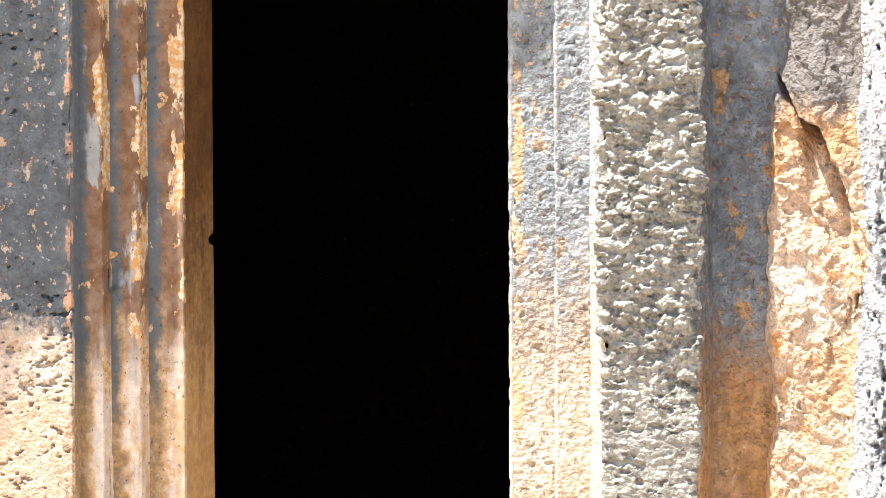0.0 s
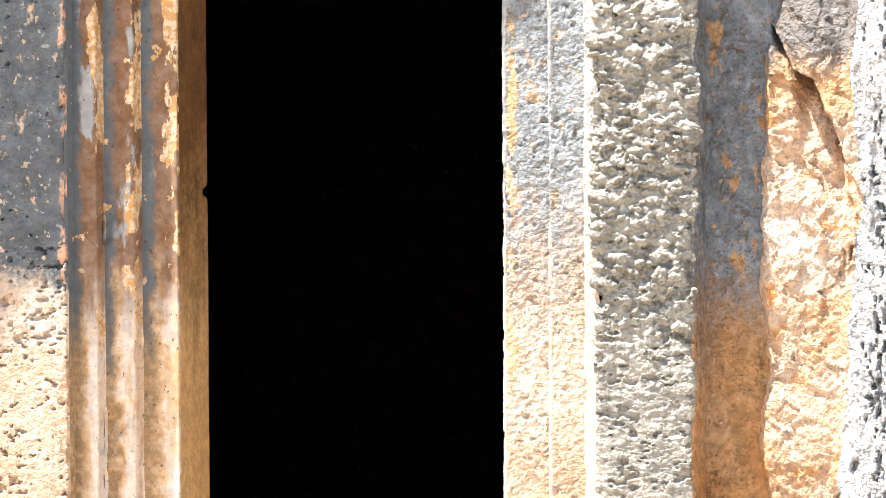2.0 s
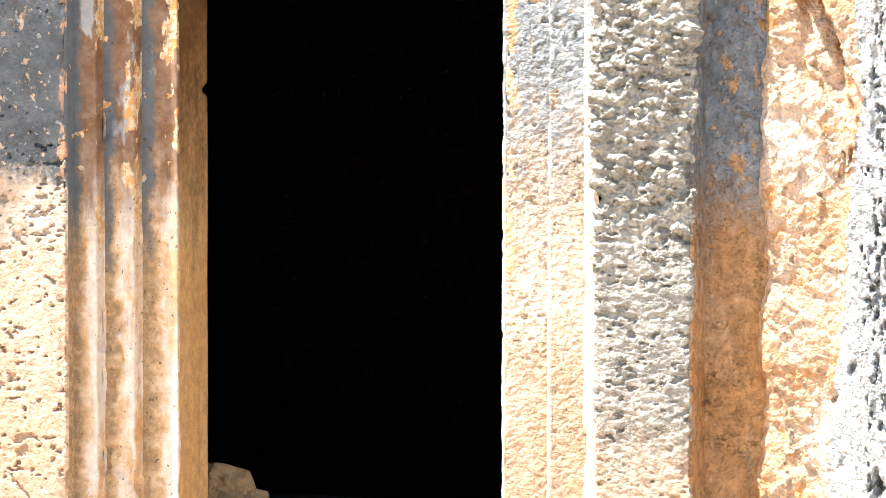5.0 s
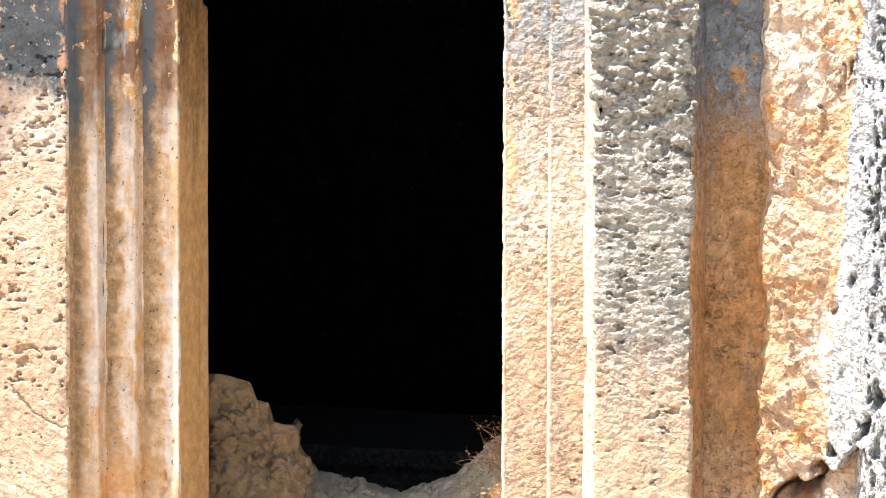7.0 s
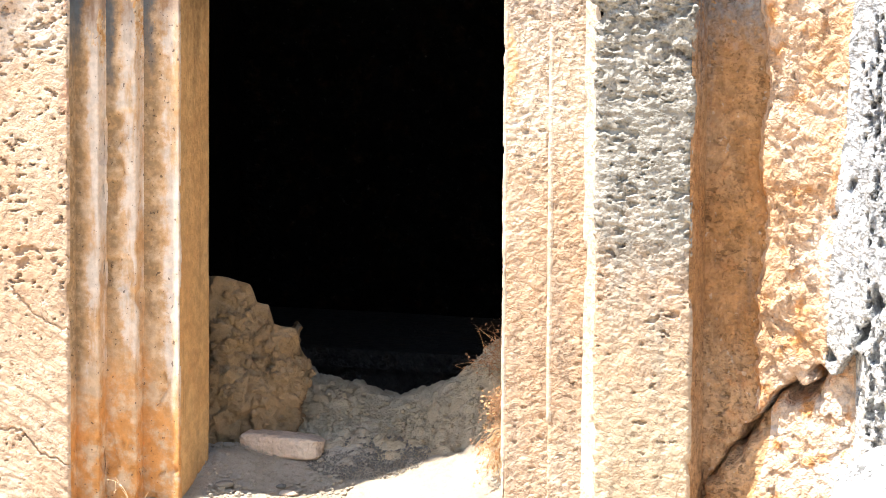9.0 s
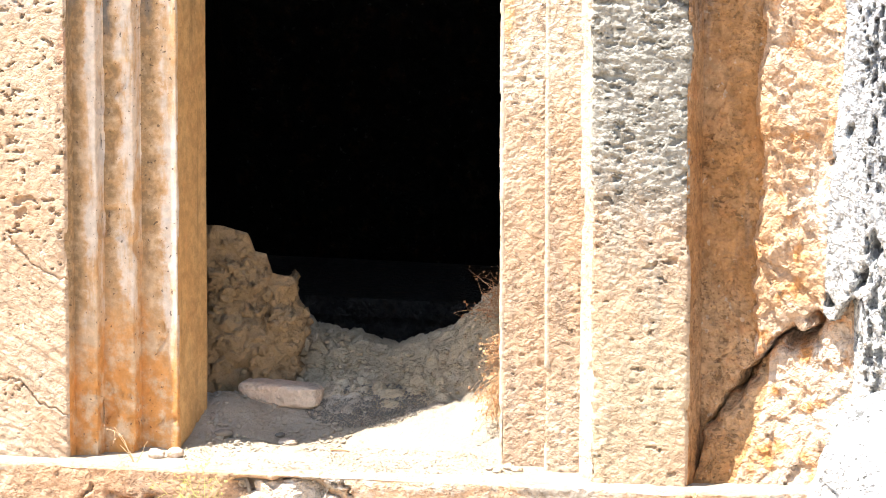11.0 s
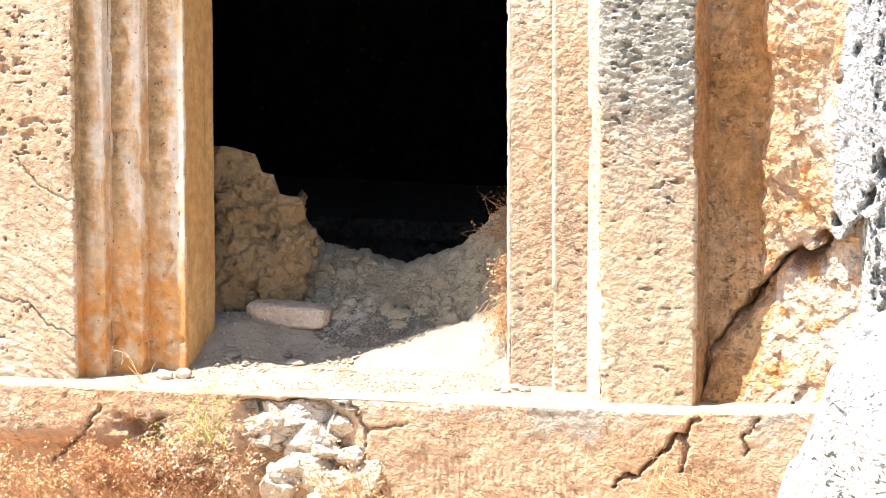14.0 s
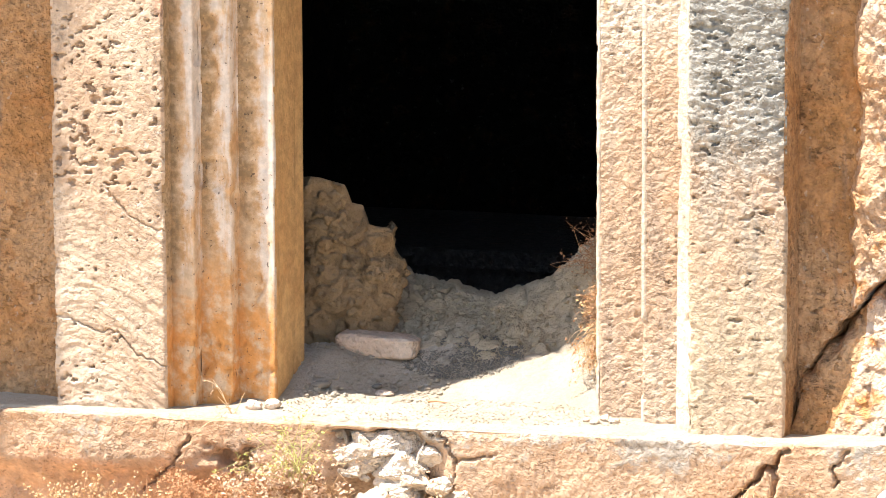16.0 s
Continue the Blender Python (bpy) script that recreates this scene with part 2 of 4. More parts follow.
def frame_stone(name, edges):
    """Moulded limestone: each fascia, between two of the edges, has grey stain and corner shade painted in its inner
    angle, bleached or chipped along its outer arris.
    """
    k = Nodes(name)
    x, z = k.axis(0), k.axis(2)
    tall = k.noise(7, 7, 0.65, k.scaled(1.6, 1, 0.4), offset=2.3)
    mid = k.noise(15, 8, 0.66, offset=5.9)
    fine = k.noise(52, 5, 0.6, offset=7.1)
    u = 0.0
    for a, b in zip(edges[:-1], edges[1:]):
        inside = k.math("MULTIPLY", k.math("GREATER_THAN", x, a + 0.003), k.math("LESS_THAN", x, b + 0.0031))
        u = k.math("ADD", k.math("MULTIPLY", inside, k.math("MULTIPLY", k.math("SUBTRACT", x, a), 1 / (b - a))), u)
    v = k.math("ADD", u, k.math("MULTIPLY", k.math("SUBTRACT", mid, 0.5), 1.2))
    h = k.math("ADD", z, k.math("MULTIPLY", k.math("SUBTRACT", tall, 0.5), 0.8))
    col = k.mix(k.ramp(mid, 0.38, 0.64), (0.55, 0.325, 0.155), (0.60, 0.43, 0.275))
    col = k.mix(k.math("MULTIPLY", k.ramp(h, 0.42, 0.12), k.ramp(mid, 0.62, 0.42)), col, (0.58, 0.27, 0.085))
    # inner angles browned: dirt together with the corner shade, put into the colour
    grime_and_shade = k.math("MULTIPLY", k.ramp(v, 0.62, 0.2), k.ramp(h, 0.25, 0.6))
    col = k.mix(k.math("MULTIPLY", grime_and_shade, k.ramp(fine, 0.35, 0.6, 0.35, 0.85)), col, (0.25, 0.17, 0.09))
    bleach = k.math("MULTIPLY", k.math("MULTIPLY", k.ramp(v, 0.46, 0.72), k.ramp(tall, 0.40, 0.54)), k.math("MULTIPLY", k.ramp(h, 0.22, 0.5), k.ramp(h, 1.7, 1.4)))
    col = k.mix(k.math("MULTIPLY", bleach, 0.85), col, (0.69, 0.61, 0.53))
    upper = k.ramp(h, 1.30, 1.62)
    brown = k.mix(k.ramp(mid, 0.36, 0.62), (0.17, 0.082, 0.038), (0.235, 0.145, 0.098))
    col = k.mix(k.math("MULTIPLY", upper, 0.95), col, brown)
    col = k.mix(k.math("MULTIPLY", upper, k.ramp(k.noise(6, 5, 0.55, k.scaled(1.5, 1, 0.6), offset=15.0), 0.58, 0.63)), col, (0.36, 0.355, 0.34))
    # higher up the angles turn grey: stain plus painted corner shade
    soot_and_shade = k.math("MULTIPLY", k.ramp(v, 0.46, 0.18), k.ramp(h, 1.18, 1.5))
    col = k.mix(soot_and_shade, col, (0.125, 0.14, 0.15))
    flake = k.math("ADD", k.math("MULTIPLY", u, 0.55), k.math("MULTIPLY", k.math("SUBTRACT", k.noise(11, 7, 0.62, k.scaled(1.3, 1, 0.6), offset=8.8), 0.5), 1.7))
    ochre = k.mix(k.ramp(fine, 0.42, 0.58), (0.55, 0.295, 0.11), (0.68, 0.53, 0.36))
    col = k.mix(k.math("MULTIPLY", k.ramp(flake, 0.50, 0.54), k.ramp(h, 1.1, 1.5)), col, ochre)
    col = k.mix(k.math("MULTIPLY", upper, k.ramp(k.noise(21, 4, 0.5, offset=31.0), 0.67, 0.69)), col, ochre)
    dots = k.ramp(k.noise(75, 2, 0.5, offset=41.0), 0.68, 0.71)
    col = k.mix(k.math("MULTIPLY", dots, 0.7), col, (0.09, 0.06, 0.045))
    col = k.mix(1.0, col, k.ramp(k.noise(34, 7, 0.68, offset=14.2), 0.34, 0.66, 0.85, 1.1), "MULTIPLY")
    height = k.math("ADD", k.math("MULTIPLY", fine, 0.8), k.math("MULTIPLY", mid, 0.6))
    height = k.math("SUBTRACT", height, k.math("MULTIPLY", dots, 0.8))
    return k.finish(col, height, 0.0028)


M_FRAME_L = frame_stone("stain_and_shade_frame_stone", (-0.862, -0.786, -0.690, -0.574))


def earth(name, a, b, c, relief, scale=30):
    k = Nodes(name, 0.97)
    n1, n2, n3 = k.noise(4, 6, 0.6), k.noise(scale, 8, 0.7, offset=5.0), k.noise(scale * 5, 4, 0.6, offset=2.0)
    col = k.mix(k.ramp(n1, 0.35, 0.65), a, b)
    col = k.mix(k.math("MULTIPLY", k.ramp(n2, 0.5, 0.68), 0.6), col, c)
    col = k.mix(k.math("MULTIPLY", k.ramp(n3, 0.5, 0.3), 0.35), col, tuple(v * 0.5 for v in a))
    return k.finish(col, k.math("ADD", n2, k.math("MULTIPLY", n3, 0.35)), relief)


M_DUST = earth("pale_dust_floor", (0.47, 0.385, 0.285), (0.55, 0.47, 0.37), (0.38, 0.305, 0.215), 0.014, 60)
M_CLAY = earth("crumbling_clay_earth", (0.385, 0.255, 0.135), (0.46, 0.32, 0.185), (0.27, 0.185, 0.105), 0.022, 46)
M_HEAP = earth("brown_heaped_earth", (0.56, 0.44, 0.285), (0.65, 0.53, 0.37), (0.45, 0.355, 0.23), 0.014, 44)
M_GRAVEL = earth("grey_gravel", (0.20, 0.172, 0.14), (0.27, 0.235, 0.19), (0.16, 0.14, 0.115), 0.004, 90)
M_GROUND = earth("dry_earth_ground", (0.44, 0.335, 0.225), (0.52, 0.42, 0.30), (0.36, 0.26, 0.165), 0.02, 12)


def plant_material(name, a, b):
    k = Nodes(name, 0.8)
    info = k.n.new("ShaderNodeNewGeometry").outputs["Random Per Island"]
    return k.finish(k.mix(info, a, b))


M_STRAW = plant_material("dry_straw", (0.50, 0.29, 0.13), (0.64, 0.46, 0.28))
M_RUSSET = plant_material("russet_dry_twigs", (0.43, 0.20, 0.095), (0.57, 0.34, 0.18))
M_SEED = plant_material("papery_seed_heads", (0.50, 0.31, 0.18), (0.66, 0.48, 0.34))
M_GREENISH = plant_material("yellow_green_stems", (0.42, 0.40, 0.12), (0.56, 0.50, 0.18))


# ---- building helpers ----
def mesh_from(name, verts, faces, smooth=True):
    me = bpy.data.meshes.new(name)
    me.from_pydata(np.asarray(verts, float).tolist(), [], np.asarray(faces).tolist() if isinstance(faces, np.ndarray) else faces)
    if smooth:
        me.polygons.foreach_set("use_smooth", [True] * len(me.polygons))
    me.update()
    return me


def part(name, me, material, parent=None, label=""):
    ob = new(name, me)
    me.materials.append(material)
    if parent is not None:
        ob.parent = parent
    if label:
        ob["label"] = label
    return ob


def thing(name, label, category, group="", kind="", at=(0, 0, 0)):
    ob = new(name)
    ob.empty_display_size = 0.05
    return tagged(ob, label, category, group, kind)


def grid_faces(rows, cols, flip=False):
    i = np.arange(rows - 1)[:, None] * cols + np.arange(cols - 1)[None, :]
    i = i.ravel()
    q = np.stack([i, i + 1, i + cols + 1, i + cols], 1)
    return q[:, ::-1] if flip else q


def trail(points, gap, wear=1):
    """A plan line resampled at an even gap, its corners worn round by averaging; with the outward normals."""
    pts = np.array(points, float)
    out = []
    for a, b in zip(pts[:-1], pts[1:]):
        n = max(1, int(round(np.linalg.norm(b - a) / gap)))
        out += [a + (b - a) * i / n for i in range(n)]
    out = np.array(out + [pts[-1]])
    for _ in range(wear):
        out[1:-1] = (out[:-2] + 2 * out[1:-1] + out[2:]) / 4
    d = np.gradient(out, axis=0)
    d /= np.linalg.norm(d, axis=1)[:, None]
    return out, np.stack([d[:, 1], -d[:, 0]], 1)


def carved(name, points, z0, z1, gap, rise, relief, wear=2, foot=None):
    """An upright member: a plan line drawn up from z0 to z1, its skin pushed in and out by relief(p) along the normal."""
    line, normal = trail(points, gap, wear)
    zs = np.concatenate([np.arange(z0, 2.50, rise), np.linspace(2.50, z1, 14)])
    n, m = len(zs), len(line)
    p = np.empty((n, m, 3))
    p[:, :, 0], p[:, :, 1], p[:, :, 2] = line[None, :, 0], line[None, :, 1], zs[:, None]
    q = p.reshape(-1, 3)
    d = relief(q)
    nn = np.tile(normal, (n, 1))
    q = q + np.concatenate([nn, np.zeros((len(nn), 1))], 1) * d[:, None]
    return mesh_from(name, q, grid_faces(n, m))


def box_mesh(name, x0, x1, y0, y1, z0, z1, cuts=0, rough=0.0, seed=0):
    bm = bmesh.new()
    bmesh.ops.create_cube(bm, size=1)
    if cuts:
        bmesh.ops.subdivide_edges(bm, edges=bm.edges[:], cuts=cuts, use_grid_fill=True)
    co = np.array([v.co for v in bm.verts]) + 0.5
    co = co * [x1 - x0, y1 - y0, z1 - z0] + [x0, y0, z0]
    if rough:
        co = co + np.stack([fbm(co, 0.5, 4, seed + i) for i in range(3)], 1) * rough
    for v, c in zip(bm.verts, co):
        v.co = c
    me = bpy.data.meshes.new(name)
    bm.to_mesh(me)
    bm.free()
    return me


SPHERE = {}


def stone_mesh(name, seed, size, fine=3, lumps=0.22, facets=0.25, cuts=0, keep=(0.45, 0.8), square=1.0, dents=0):
    """A loose stone about its own centre: a ball pushed into facets and lumps, with the given half sizes."""
    if fine not in SPHERE:
        bm = bmesh.new()
        bmesh.ops.create_icosphere(bm, subdivisions=fine, radius=1)
        SPHERE[fine] = (np.array([v.co[:] for v in bm.verts]), [[v.index for v in f.verts] for f in bm.faces])
        bm.free()
    co, faces = SPHERE[fine]
    co = np.sign(co) * np.abs(co) ** square
    shift = np.array([seed * 3.7, seed * 1.9, seed * 5.3])
    d1, d2, val = cells(co + shift, 0.9, seed)
    r = 1 + fbm(co + shift, 0.9, 4, seed) * lumps - facets * (val - 0.5) * np.clip((d2 - d1) * 3, 0, 1)
    co = co * r[:, None]
    rng = np.random.default_rng(seed)
    for _ in range(cuts):
        n = rng.normal(size=3)
        n /= np.linalg.norm(n)
        over = np.clip(co @ n - rng.uniform(*keep), 0, None)
        co = co - over[:, None] * n * 0.96
    unit = co / np.linalg.norm(co, axis=1)[:, None]
    for _ in range(dents):
        n = rng.normal(size=3)
        n /= np.linalg.norm(n)
        far_off = np.linalg.norm((unit - n) * np.array([1, 1, 1.6]), axis=1) / rng.uniform(0.015, 0.05)
        co = co - unit * (0.10 * np.exp(-far_off ** 2))[:, None]
    co = np.clip(co, -1.02, 1.02)
    co = co * (1 + 0.5 * lumps * fbm(co + shift, 0.25, 3, seed + 5))[:, None] * np.array(size)
    return mesh_from(name, co, faces, smooth=fine > 2 and cuts < 11)


def loose_stone(name, seed, at, size, material, label, category, group="", fine=3, turn=0.0, tilt=0.0, cuts=0, square=1.0):
    ob = part(name, stone_mesh(name, seed, size, fine, cuts=cuts, square=square, keep=(0.45, 0.8) if square == 1.0 else (0.85, 1.1), lumps=0.22 if square == 1.0 else 0.10, facets=0.25 if square == 1.0 else 0.06), material)
    ob.matrix_world = pose(*at, 0, tilt, turn)
    return tagged(ob, label, category, group)


# ---- the heights of the threshold and of the earth heaped in the doorway ----
def sill_z(x):
    return np.interp(x, (-3.0, -1.3, -0.5, 0.1, 1.08, 1.37, 3.0), (-0.06, -0.045, -0.033, -0.017, -0.007, 0.018, 0.10))


def heap_z(x, y):
    crest = np.interp(x, (-0.9, -0.48, -0.34, -0.19, -0.08, 0.03, 0.11, 0.14, 0.3, 0.6), (0.34, 0.28, 0.25, 0.212, 0.245, 0.29, 0.375, 0.40, 0.47, 0.50))
    by_jamb = step(-0.28, -0.55, x)
    z = sill_z(x) + 0.007 + 0.125 * (by_jamb * step(0.10, 0.55, y) + (1 - by_jamb) * step(0.34, 0.72, y))
    z = z + (crest - 0.135) * step(0.66, 0.98, y)
    side = step(0.10, 0.42, x) * step(0.30, 0.75, y)
    z = z + 0.10 * side * (1 - step(0.66, 0.98, y))
    return np.where(y > 1.05, z - 0.8 * step(1.05, 1.9, y), z)


# ---- upright members of the doorway ----
def pits(p, size, share, seed, depth):
    """Small solution holes, scattered where a broad noise allows them."""
    d1, d2, val = cells(p * np.array([1, 1, 1.15]), size, seed)
    allowed = (val < share) * step(-0.15, 0.25, fbm(p, 0.3, 3, seed + 9))
    return -depth * allowed * step(0.42, 0.15, d1) * (0.5 + val)


def groove(p, points, width, depth, seed=0, wobble=0.01):
    """A crack along a line of (x, z) points, a V in the surface."""
    out = np.zeros(len(p))
    x = p[:, 0] + wobble * fbm(p, 0.06, 3, seed) + 0.012 * fbm(p, 0.022, 2, seed + 2)
    z = p[:, 2] + wobble * fbm(p, 0.06, 3, seed + 5) + 0.012 * fbm(p, 0.022, 2, seed + 7)
    width = width * (0.35 + 0.9 * vnoise(p / 0.05, seed + 3))
    best = np.full(len(p), 9.0)
    for (ax, az), (bx, bz) in zip(points[:-1], points[1:]):
        dx, dz = bx - ax, bz - az
        u = np.clip(((x - ax) * dx + (z - az) * dz) / (dx * dx + dz * dz), 0, 1)
        best = np.minimum(best, np.hypot(x - ax - u * dx, z - az - u * dz))
    return out - depth * step(width, width * 0.15, best)


def relief_left(p):
    z = p[:, 2]
    low = step(0.75, 0.45, z)
    d = 0.0035 * fbm(p, 0.16, 3, 11) + 0.0011 * fbm(p, 0.018, 3, 13, 0.7)
    bow = p[:, 2] + 0.10 * np.sin(p[:, 0] * 7) + 0.03 * fbm(p, 0.2, 2, 12)
    strokes = np.stack([p[:, 0] * 0.45, p[:, 1], bow * 1.6], 1)
    d = d + (0.0008 + 0.0030 * low) * fbm(strokes, 0.028, 3, 14, 0.55)
    # solution holes in clusters, run together sideways
    holes = fbm(p * np.array([0.8, 1, 1.3]), 0.018, 3, 15, 0.55)
    cluster = fbm(p * np.array([0.8, 1, 1.3]), 0.22, 3, 17)
    amount = np.interp(z, (0.0, 0.5, 0.7, 1.3, 1.42, 1.55, 1.7, 2.4), (-0.02, 0.06, 0.33, 0.40, 0.46, 0.26, -0.02, -0.05))
    edge_of_hole = 0.62 - amount - 0.45 * np.clip(cluster, -0.5, 0.5)
    d = d - 0.015 * step(edge_of_hole, edge_of_hole + 0.10, holes)
    d = d + pits(p, 0.020, 0.10, 18, 0.008)
    d = d + groove(p, ((-1.22, 0.24), (-1.10, 0.20), (-1.0, 0.19), (-0.93, 0.12), (-0.85, 0.10)), 0.006, 0.010, 3)
    d = d + groove(p, ((-1.04, 0.62), (-0.96, 0.53), (-0.86, 0.50)), 0.005, 0.008, 4)
    edge = np.minimum(np.abs(p[:, 0] + 1.215), np.abs(p[:, 0] + 0.855))
    return d - 0.010 * step(0.035, 0.0, edge) * step(0.1, 0.5, fbm(p, 0.10, 4, 21))


def relief_right(p):
    z = p[:, 2]
    high = step(1.05, 1.6, z)
    middle = step(0.35, 0.9, z) * (1 - high)
    w = p + 0.012 * np.stack([fbm(p, 0.03, 3, 30), fbm(p, 0.03, 3, 32) * 0, fbm(p, 0.03, 3, 34)], 1)
    d1, d2, val = cells(w * np.array([0.8, 1, 1.2]), 0.034, 33)
    e1, e2, eval_ = cells(w * np.array([0.85, 1, 1.15]), 0.017, 36)
    lumps = 0.021 * (1 - d1 * d1) * (0.4 + val) + 0.011 * (1 - e1 * e1) * (0.4 + eval_)
    d = 0.006 * fbm(p, 0.15, 3, 31) + high * (lumps - 0.010 + 0.020 * fbm(p, 0.20, 3, 40) + 0.009 * fbm(p, 0.05, 5, 42, 0.72))
    d = d + 0.0020 * fbm(p * np.array([0.8, 1, 1.4]), 0.022, 3, 43, 0.7) + middle * 0.0052 * fbm(p * np.array([0.8, 1, 1.5]), 0.020, 3, 44, 0.65)
    holes = fbm(p * np.array([0.75, 1, 1.4]), 0.024, 3, 35, 0.55)
    amount = np.interp(z, (0.0, 0.4, 0.8, 1.4, 2.0), (0.04, 0.12, 0.26, 0.27, 0.24)) + 0.30 * np.clip(fbm(p, 0.2, 3, 37), -0.5, 0.5)
    d = d - 0.012 * step(0.60 - amount, 0.71 - amount, holes)
    d = d + groove(p, ((0.74, 1.62), (0.86, 1.50), (0.95, 1.46), (1.04, 1.50)), 0.012, 0.008, 7, 0.03) * high
    edge = np.minimum(np.abs(p[:, 0] - 0.754), np.abs(p[:, 0] - 1.037))
    return d - (0.008 + 0.012 * high) * step(0.04, 0.0, edge) * step(0.0, 0.5, fbm(p, 0.07, 4, 41))


def relief_band(p):
    edge = 0.0016 * fbm(p, 0.02, 2, 53)
    for number, line in enumerate((((-0.86, 0.10), (-0.825, 0.11), (-0.79, 0.16)), ((-0.79, 0.19), (-0.755, 0.165), (-0.69, 0.15)), ((-0.70, 0.075), (-0.62, 0.065), (-0.57, 0.07)), ((-0.63, 0.36), (-0.618, 0.32), (-0.64, 0.27)))):
        edge = edge + groove(p, line, 0.006, 0.010, 300 + number, 0.02)
    return 0.003 * fbm(p * np.array([1, 1, 0.5]), 0.09, 4, 51) + edge - 0.010 * step(0.38, 0.6, fbm(p, 0.11, 3, 57))


def relief_grain(p):
    holes = fbm(p * np.array([0.8, 1, 1.3]), 0.022, 3, 66, 0.55)
    amount = 0.06 + 0.10 * step(0.5, 1.3, p[:, 2]) + 0.35 * np.clip(fbm(p, 0.18, 3, 67), -0.5, 0.5)
    strokes = np.stack([p[:, 0] + 0.5 * p[:, 2], p[:, 1], p[:, 2] - 0.5 * p[:, 0]], 1) * np.array([0.6, 1, 1.4])
    return (0.003 * fbm(p, 0.09, 3, 61) + 0.0022 * fbm(strokes, 0.014, 3, 63, 0.7) + 0.0018 * step(0.7, 1.5, p[:, 2]) * fbm(p, 0.012, 2, 64)
            - 0.008 * step(0.62 - amount, 0.78 - amount, holes))


def relief_arris(p):
    return 0.0015 * fbm(p, 0.03, 3, 68) - 0.012 * step(0.05, 0.45, fbm(p, 0.12, 4, 69, 0.6))


def relief_reveal(p):
    chip = bump_at(p[:, 2], 1.745, 0.022) * step(0.36, 0.41, p[:, 1])
    return 0.003 * fbm(p * np.array([1, 1, 0.4]), 0.12, 3, 71) - 0.02 * chip


TOP = 3.2
pilaster_left = thing("pilaster", "tan rock-cut pilaster with dark grey patina above, beside the doorway", "pilaster", "pilasters of the doorway")
part("shaft", carved("shaft", [(-1.215, 0.15), (-1.215, 0.0), (-0.859, 0.0), (-0.853, 0.009)], -0.06, TOP, 0.003, 0.003, relief_left, 3), M_PILASTER_L, pilaster_left)
part("return_face", carved("return_face", [(-0.862, 0.005), (-0.856, 0.011), (-0.856, 0.08)], -0.06, TOP, 0.006, 0.008, relief_band), M_FRAME_L, pilaster_left, "brown side face, stain and corner shade in its colour")
pilaster_right = thing("pilaster", "rough pitted pale grey rock-cut pilaster, tan towards its foot", "pilaster", "pilasters of the doorway")
part("shaft", carved("shaft", [(0.748, 0.075), (0.752, 0.012), (0.763, 0.0), (1.034, 0.0), (1.040, 0.010)], -0.03, TOP, 0.003, 0.003, relief_right, 3), M_PILASTER_R, pilaster_right)

part("return_face", carved("return_face", [(1.030, 0.006), (1.037, 0.012), (1.037, 0.17)], -0.03, TOP, 0.007, 0.008, relief_band), M_RECESS, pilaster_right, "smoother brown side face")

door_frame = thing("door_frame", "stepped rock-cut door frame, stained ochre and brown stone with a worn edge", "door frame")
left_jamb = part("door_jamb", carved("door_jamb", [(-0.575, 0.176), (-0.577, 0.417), (-0.67, 0.417)], -0.05, TOP, 0.007, 0.008, relief_reveal), M_REVEAL, door_frame, "smooth ochre inner face with brown streaks")
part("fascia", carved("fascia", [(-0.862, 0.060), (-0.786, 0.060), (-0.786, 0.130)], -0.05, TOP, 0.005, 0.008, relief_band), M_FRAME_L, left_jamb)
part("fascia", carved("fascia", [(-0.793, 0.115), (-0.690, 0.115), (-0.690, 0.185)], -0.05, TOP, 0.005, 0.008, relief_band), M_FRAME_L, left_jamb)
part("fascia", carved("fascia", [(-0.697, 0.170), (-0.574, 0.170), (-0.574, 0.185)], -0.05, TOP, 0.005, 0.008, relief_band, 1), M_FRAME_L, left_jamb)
right_jamb = part("door_jamb", carved("door_jamb", [(0.4235, 0.42), (0.4235, 0.189), (0.440, 0.170), (0.60, 0.170)], -0.04, TOP, 0.0035, 0.0035, relief_grain, 1), M_FRAME_R, door_frame, "grainy sunlit tan and grey jamb")
part("fascia", carved("fascia", [(0.582, 0.175), (0.580, 0.132), (0.590, 0.115), (0.715, 0.115)], -0.04, TOP, 0.0035, 0.0035, relief_grain, 1), M_FRAME_R, right_jamb)
part("fillet", carved("fillet", [(0.694, 0.125), (0.696, 0.082), (0.736, 0.050), (0.740, 0.030), (0.757, 0.022)], -0.04, TOP, 0.005, 0.0065, relief_band, 1), M_FILLET, right_jamb, "pale fillet, sunlit brightness in its colour")
# worn edges, coloured pale for the bright line of sun along them
for edge_x, edge_y in ((0.578, 0.111), (0.424, 0.167)):
    part("arris", carved("arris", [(edge_x - 0.006, edge_y + 0.040), (edge_x, edge_y + 0.013), (edge_x + 0.011, edge_y), (edge_x + 0.019, edge_y + 0.005)], -0.04, TOP, 0.004, 0.004, relief_arris, 1), M_FILLET, right_jamb, "worn edge, sunlit brightness put into its pale colour")
part("lintel", box_mesh("lintel", -0.6, 0.5, 0.14, 0.5, 2.62, TOP, 8, 0.01, 5), M_FRAME_R, door_frame)

# ---- the cliff round the doorway ----
CREVICE = ((0.96, -0.10), (1.015, -0.021), (1.03, 0.002), (1.043, 0.101), (1.054, 0.156), (1.086, 0.202), (1.13, 0.264), (1.174, 0.310), (1.23, 0.363), (1.273, 0.429), (1.362, 0.469), (1.5, 0.54), (1.9, 0.75))
